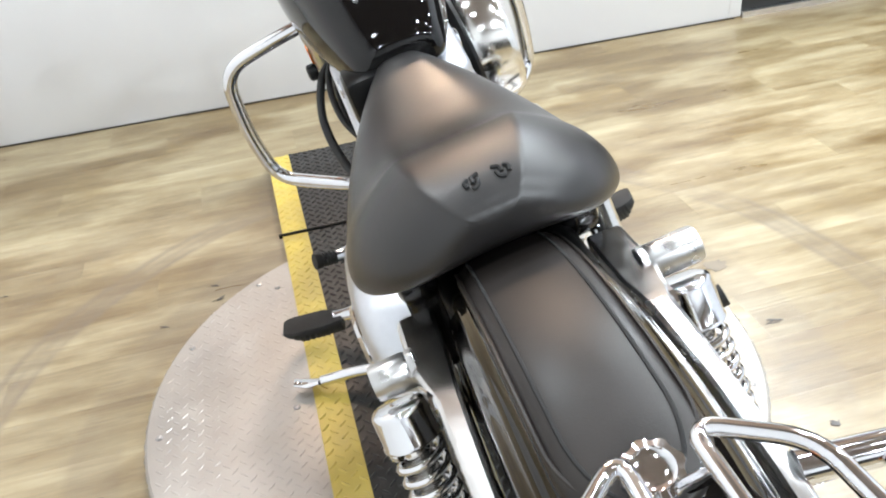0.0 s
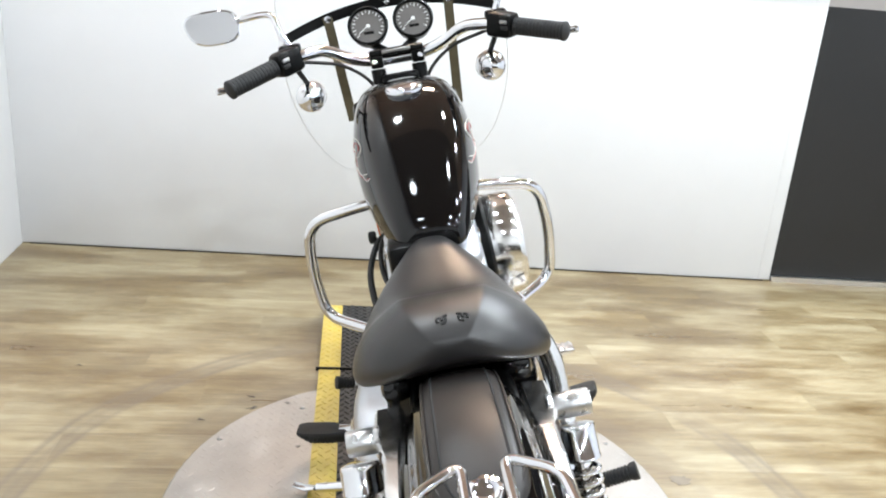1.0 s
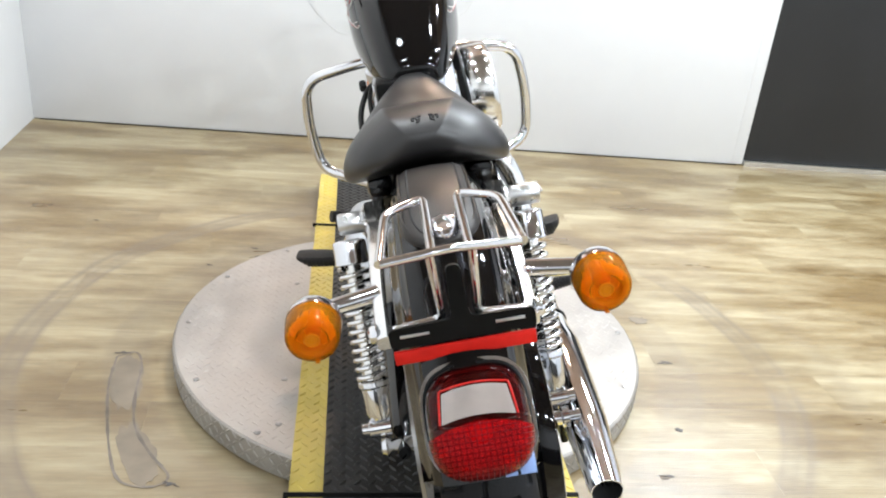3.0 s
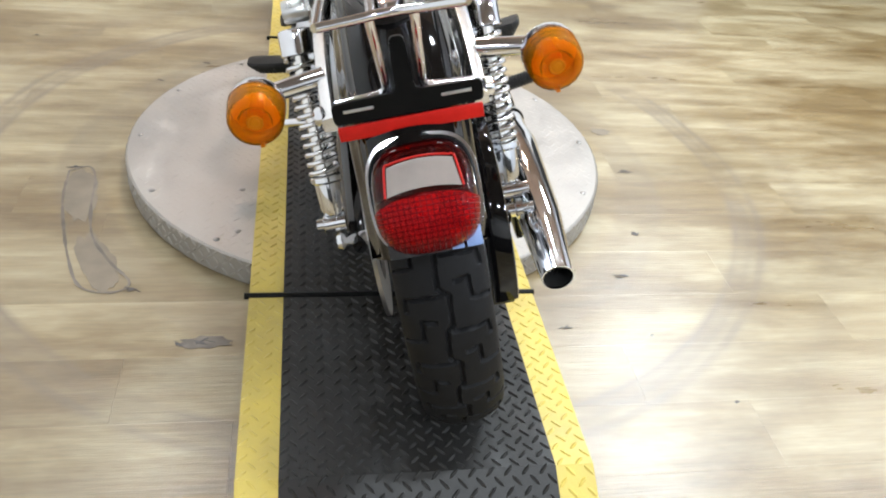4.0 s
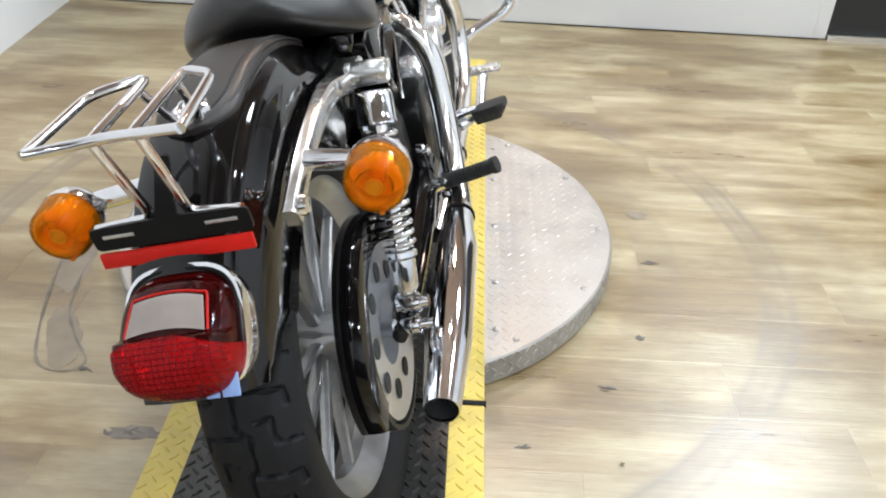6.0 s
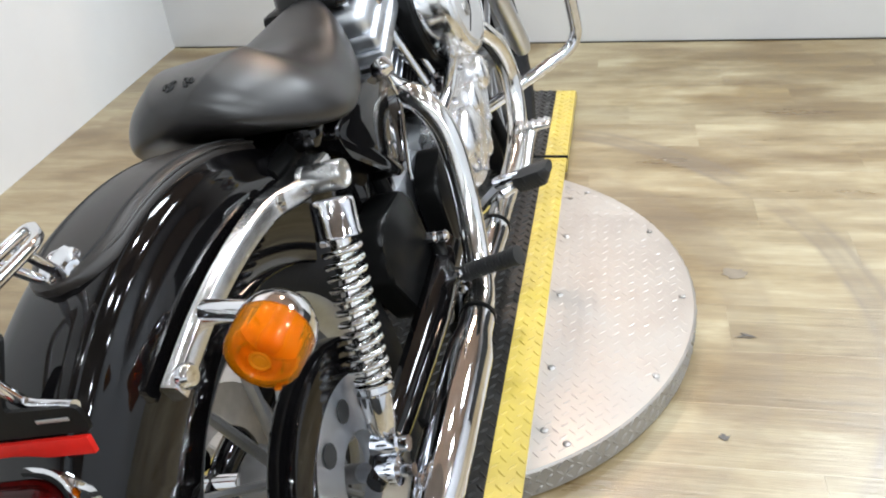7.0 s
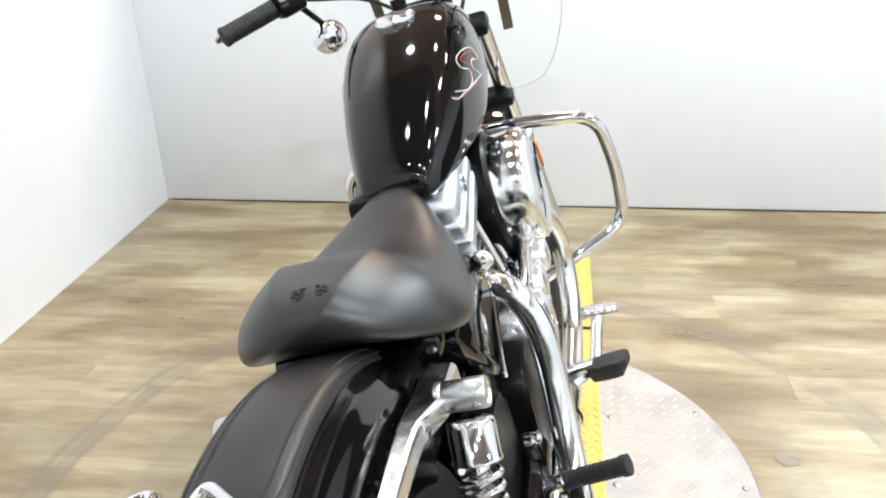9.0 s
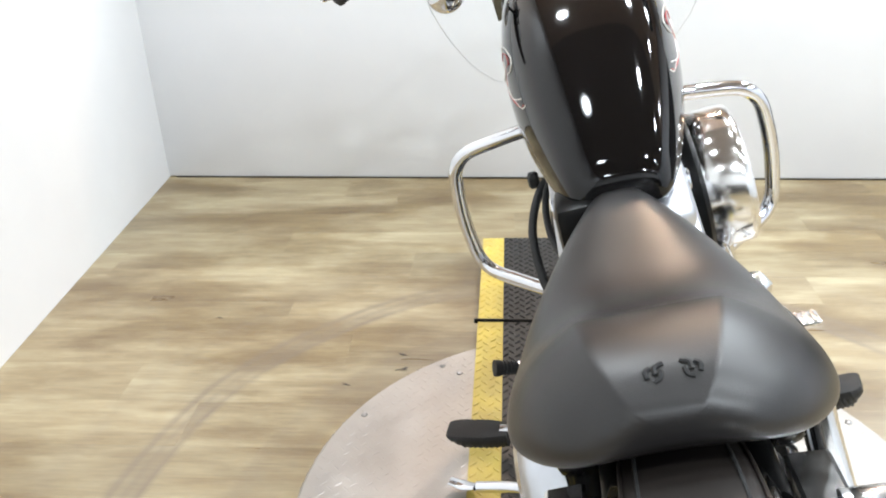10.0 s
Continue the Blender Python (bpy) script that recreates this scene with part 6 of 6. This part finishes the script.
GREY_PLAS = material("grey_plastic", (0.30, 0.31, 0.32), 0.4)
YEL_CLOTH = material("yellow_cloth", (0.58, 0.40, 0.035), 0.85, 0, 90, 0.2, 0.5, 300)
PALE_LIQ = material("milky_clear_bottle", (0.40, 0.39, 0.355), 0.25, 0, 20, 0.05)
PURPLE = material("purple_print", (0.075, 0.045, 0.21), 0.45, 0, 25, 0.4)
CREAM = material("cream_paper", (0.60, 0.50, 0.24), 0.6, 0, 20, 0.05)
SILVER_PLAS = material("silver_plastic", (0.50, 0.50, 0.51), 0.3, 0.4, 40, 0.06)
CARD = material("printed_card", (0.62, 0.62, 0.60), 0.5, 0, 30, 0.08)
BROWN = material("brown_board", (0.055, 0.024, 0.020), 0.5, 0, 20, 0.15)

bottle(1.125, 0.10, 0.029, 0.165, WHITE_PLAS, BLUE_CAP, "tall white plastic bottle with a blue cap")
bottle(1.165, 0.22, 0.019, 0.135, RED_PLAS, RED_PLAS, "slim red plastic bottle")
bottle(1.285, 0.27, 0.019, 0.145, RED_PLAS, WHITE_PLAS, "small red can with a white cap")
bottle(1.600, 0.13, 0.026, 0.135, GREY_PLAS, SATIN, "dark grey plastic bottle with a black cap", 0.5)
bottle(1.640, 0.09, 0.027, 0.255, PALE_LIQ, GREY_PLAS, "milky trigger spray bottle with a yellow label", 0.4, True)


def crumpled(name, x, d, sx, sy, sz, mat, label, seed):
    ob = tagged(new(name), label, "cloth")
    bm = bmesh.new()
    bmesh.ops.create_icosphere(bm, subdivisions=4, radius=1.0)
    for v in bm.verts:
        k = 1 + 0.22 * noise.noise(v.co * 2.2 + V((seed, 0, 0))) + 0.12 * noise.noise(v.co * 6 + V((0, seed, 0)))
        v.co = V((v.co.x * sx * k, v.co.y * sy * k, max(0.0, (v.co.z * 0.5 + 0.45)) * sz * k))
    ob.location = on_counter(x, d)
    part("fold", bm, mat, ob)
    return ob


crumpled("yellow_cloth", 1.232, 0.06, 0.036, 0.030, 0.072, YEL_CLOTH, "bunched yellow cleaning cloth on the counter", 1.0)
crumpled("yellow_gloves", 1.432, 0.07, 0.042, 0.035, 0.036, YEL_CLOTH, "crumpled yellow work gloves on the counter", 4.0)


def card_box(name, x, d, w, dep, h, mat, label, category):
    ob = tagged(new(name), label, category)
    ob.location = on_counter(x, d)
    bm = bmesh.new()
    box(bm, (0, dep / 2, h / 2), (w, dep, h), 0.003)
    part("body", bm, mat, ob)
    return ob


card_box("white_carton", 1.222, 0.105, 0.078, 0.045, 0.100, CARD, "small white carton behind a yellow cloth", "carton")
printed = card_box("printed_carton", 1.325, 0.12, 0.09, 0.05, 0.095, CARD, "small printed carton with dark round motifs", "carton")
for x, z, r in ((0.006, 0.05, 0.026), (0.035, 0.080, 0.007), (-0.018, 0.082, 0.006)):
    bm = bmesh.new()
    lathe(bm, [(0, 0), (r, 0), (r, 0.0015), (0, 0.0015)], (x, -0.0003, z), (0, -1, 0), 20, False)
    part("round_motif", bm, BASEMAT, printed)
bm = bmesh.new()
box(bm, (-0.034, -0.001, 0.05), (0.014, 0.0015, 0.07))
part("blue_panel", bm, PALE_BLUE, printed)
unit = card_box("desk_radio", 1.552, 0.235, 0.125, 0.12, 0.165, SILVER_PLAS, "silver desk radio with a dark display", "radio")
for name, x, z, w, h, mat in (("display", 0.0, 0.118, 0.100, 0.052, BASEMAT), ("tuning_scale", 0.0, 0.150, 0.105, 0.008, SATIN), ("slot", 0.030, 0.030, 0.045, 0.022, BASEMAT)):
    bm = bmesh.new()
    box(bm, (x, -0.002, z), (w, 0.004, h), 0.001)
    part(name, bm, mat, unit)
for x, z, r in ((-0.045, 0.065, 0.011), (-0.015, 0.068, 0.009), (0.012, 0.068, 0.009), (0.044, 0.066, 0.012), (-0.035, 0.030, 0.012)):
    bm = bmesh.new()
    lathe(bm, [(0, 0), (r, 0), (r * 0.95, 0.010), (r * 0.7, 0.012), (0, 0.012)], (x, 0, z), (0, -1, 0), 18, False)
    part("knob", bm, WHITE_PLAS, unit)
tray = card_box("black_tray", 1.535, 0.03, 0.125, 0.08, 0.060, BASEMAT, "black plastic desk tray", "tray")
speaker = card_box("loudspeaker", 1.424, 0.37, 0.182, 0.15, 0.42, BROWN, "brown wooden loudspeaker standing on the counter", "loudspeaker")
bm = bmesh.new()
lathe(bm, [(0, 0.002), (0.018, 0.003), (0.020, 0.0), (0.040, 0.001), (0.052, 0.001), (0.056, 0.006), (0.060, 0.006), (0.060, 0.0)], (0.010, -0.001, 0.085), (0, -1, 0), 36, False)
part("lower_driver", bm, SATIN, speaker, "round black lower driver")
bm = bmesh.new()
lathe(bm, [(0.040, 0.001), (0.070, 0.001), (0.074, 0.007), (0.070, 0.011), (0.062, 0.008), (0.050, -0.002), (0.040, 0.001)], (0.008, -0.001, 0.272), (0, -1, 0), 36, False)
driver = part("driver", bm, BASEMAT, speaker, "round black driver")
bm = bmesh.new()
lathe(bm, [(0, 0.006), (0.020, 0.005), (0.030, 0.0015), (0.050, 0.004), (0.050, 0.0), (0, 0.0)], (0.008, -0.001, 0.272), (0, -1, 0), 28, False)
part("cone", bm, GREY_PLAS, driver)
bm = bmesh.new()
box(bm, (0.008, -0.002, 0.172), (0.050, 0.005, 0.070), 0.002)
plate = part("tweeter_plate", bm, SATIN, speaker)
bm = bmesh.new()
box(bm, (0.008, -0.005, 0.172), (0.026, 0.003, 0.052), 0.001)
part("tweeter", bm, SILVER_PLAS, plate, "pale grey tweeter grille")
bm = bmesh.new()
box(bm, (-0.087, -0.002, 0.21), (0.008, 0.006, 0.42), 0.001)
box(bm, (0.087, -0.002, 0.21), (0.008, 0.006, 0.42), 0.001)
part("front_edge", bm, BASEMAT, speaker)
roll = tagged(new("purple_banner"), "flattened roll of purple printed banner on the counter", "banner")
roll.location = on_counter(0.525, 0.13)
bm = bmesh.new()
tube(bm, [(-0.17, 0.015, 0.019), (-0.05, 0.006, 0.022), (0.05, 0.0, 0.018), (0.125, -0.01, 0.013)], [0.017, 0.021, 0.019, 0.012], 16, 5)
bmesh.ops.scale(bm, vec=(1, 1.7, 0.8), verts=bm.verts[:])
part("sheet", bm, PURPLE, roll)
card_box("grey_carton", 0.70, 0.11, 0.085, 0.07, 0.040, CARD, "flat grey carton lying on the counter", "carton")
folded = tagged(new("folded_banner"), "folded purple banner lying flat on the counter", "banner")
folded.location = on_counter(0.925, 0.13)
bm = bmesh.new()
box(bm, (0, 0.05, 0.008), (0.33, 0.12, 0.014), 0.005, Matrix.Rotation(radians(-3), 4, "Z"))
box(bm, (-0.01, 0.045, 0.022), (0.29, 0.10, 0.013), 0.005, Matrix.Rotation(radians(2), 4, "Z"))
part("sheet", bm, PURPLE, folded)
sticks = tagged(new("paper_tube"), "cream paper tube lying on the counter edge", "tube")
sticks.location = on_counter(0.98, 0.05)
bm = bmesh.new()
tube(bm, [(-0.18, 0.015, 0.011), (0.10, 0, 0.011)], 0.0105, 12)
part("sheet", bm, CREAM, sticks)

# ---- marks on the floor ----
random.seed(7)


def floor_patch(name, cx, cy, lx, ly, turn, mat, label, z=0.0009, n=22, rough=0.35):
    bm = bmesh.new()
    ring = []
    for k in range(n):
        a = 2 * math.pi * k / n
        r = 1 + rough * (random.random() - 0.5) * 2
        x, y = lx * r * math.cos(a), ly * r * math.sin(a)
        ring.append((cx + x * math.cos(turn) - y * math.sin(turn), cy + x * math.sin(turn) + y * math.cos(turn)))
    slab(bm, ring, 0.0006, lambda p, q, d: V((p, q, z + d)))
    return tagged(part(name, bm, mat), label, "floor mark", "floor marks", "stuff")


for cx, cy, lx, ly, turn in [(0.665, 0.562, 0.024, 0.0035, -0.1), (0.597, 0.284, 0.013, 0.005, 0.3), (0.508, 0.119, 0.016, 0.004, -0.4), (0.338, -0.04, 0.014, 0.003, 0.1), (0.608, -0.252, 0.007, 0.003, -0.6), (0.513, -0.067, 0.006, 0.002, 0.0), (-0.685, 0.555, 0.020, 0.003, 0.1), (-0.493, 0.099, 0.016, 0.003, -0.2), (-0.343, -0.056, 0.020, 0.004, 0.05), (-0.385, -0.060, 0.012, 0.003, -0.3), (-0.441, 1.109, 0.014, 0.004, 0.5), (-0.446, 1.175, 0.010, 0.004, -0.3), (-0.564, 1.043, 0.012, 0.002, 0.0), (-0.966, 1.339, 0.008, 0.002, 0.0)]:
    bm = bmesh.new()
    for k in range(4):
        px, py = cx + random.uniform(-0.55, 0.55) * lx, cy + random.uniform(-1.6, 1.6) * ly
        dx, dy, tn = lx * random.uniform(0.35, 0.8), ly * random.uniform(0.25, 0.7), turn + random.uniform(-0.7, 0.7)
        ring = []
        for q in range(14):
            a = 2 * math.pi * q / 14
            r = 1 + 0.45 * (random.random() - 0.5) * 2
            x, y = dx * r * math.cos(a), dy * r * math.sin(a)
            ring.append((px + x * math.cos(tn) - y * math.sin(tn), py + x * math.sin(tn) + y * math.cos(tn)))
        slab(bm, ring, 0.0005, lambda p, q, d: V((p, q, 0.0008 + 0.0002 * k + d)))
    tagged(part("floor_gouge", bm, GOUGE), "small dark gouges in the vinyl floor", "floor mark", "floor marks", "stuff")

# worn outlines left by fittings that were taken up
def worn_ring(pts, wide, label):
    bm = bmesh.new()
    path = smooth_path([(x, y, 0.0011) for x, y in pts], 6)
    rings = []
    for i, p in enumerate(path):
        t = (path[min(i + 1, len(path) - 1)] - path[max(i - 1, 0)]).normalized()
        n = V((-t.y, t.x, 0)) * wide * (0.5 + 1.1 * abs(noise.noise(p * 30)))
        rings.append([p - n, p + n, p + n + V((0, 0, 0.0004)), p - n + V((0, 0, 0.0004))])
    loft(bm, rings)
    tagged(part("worn_line", bm, SCUFF, sharp=60), label, "floor mark", "floor marks", "stuff")


floor_patch("worn_patch", -0.343, -0.056, 0.055, 0.016, 0.06, SCUFF, "worn leaf-shaped patch in the vinyl floor", 0.0004, 26, 0.25)
floor_patch("worn_patch", -0.655, 0.44, 0.036, 0.11, 0.18, WORN, "worn greyish strip in the vinyl floor", 0.0004, 30, 0.12)
floor_patch("worn_patch", -0.575, 0.19, 0.035, 0.10, 0.40, WORN, "worn greyish strip in the vinyl floor", 0.0005, 30, 0.15)
worn_ring([(-0.70, 0.54), (-0.66, 0.56), (-0.635, 0.50), (-0.625, 0.40), (-0.60, 0.28), (-0.55, 0.19), (-0.50, 0.12), (-0.53, 0.09), (-0.59, 0.11), (-0.63, 0.20), (-0.665, 0.32), (-0.69, 0.43), (-0.70, 0.54)], 0.0038, "worn grey outline on the vinyl floor")
floor_patch("worn_patch", 0.665, 0.785, 0.024, 0.020, 0.2, WORN, "small round worn smudge in the vinyl floor", 0.0004, 20, 0.3)

# ---- floor boards ----
BW, BL = 0.152, 0.915
board_mesh = {}


def board_data(length):
    key = round(length, 3)
    if key not in board_mesh:
        bm = bmesh.new()
        box(bm, (0, 0, -0.004), (length - 0.0001, BW - 0.0001, 0.008), 0.0002, None, 1)
        for f in bm.faces:
            f.smooth = False
        me = bpy.data.meshes.new("plank")
        bm.to_mesh(me)
        bm.free()
        me.materials.append(BOARD)
        board_mesh[key] = me
    return board_mesh[key]


random.seed(3)
bm_far = bmesh.new()
y = -4.5
row = 0
while y < 4.9:
    x = -2.0 - (row % 3) * BL / 3 - (0.11 if row % 2 else 0)
    west = -1.68 if y > 2.4 else -1.55 + 0.0558 * (2.4 - y)
    while x < 4.42:
        x0, x1 = max(x, west), min(x + BL, 4.42)
        cx, cy = (x0 + x1) / 2, y + BW / 2
        if x1 - x0 > 0.02:
            if -1.0 < cy < 2.5 and cx < 3.0:
                ob = new("plank", board_data(x1 - x0))
                ob.location = (cx, cy, 0)
                ob.parent = floor
            else:
                box(bm_far, (cx, cy, -0.004), (x1 - x0 - 0.0003, BW - 0.0003, 0.008))
        x += BL
    y += BW
    row += 1
tagged(part("plank_rest", bm_far, BOARD, floor, flat=True), kind="stuff")
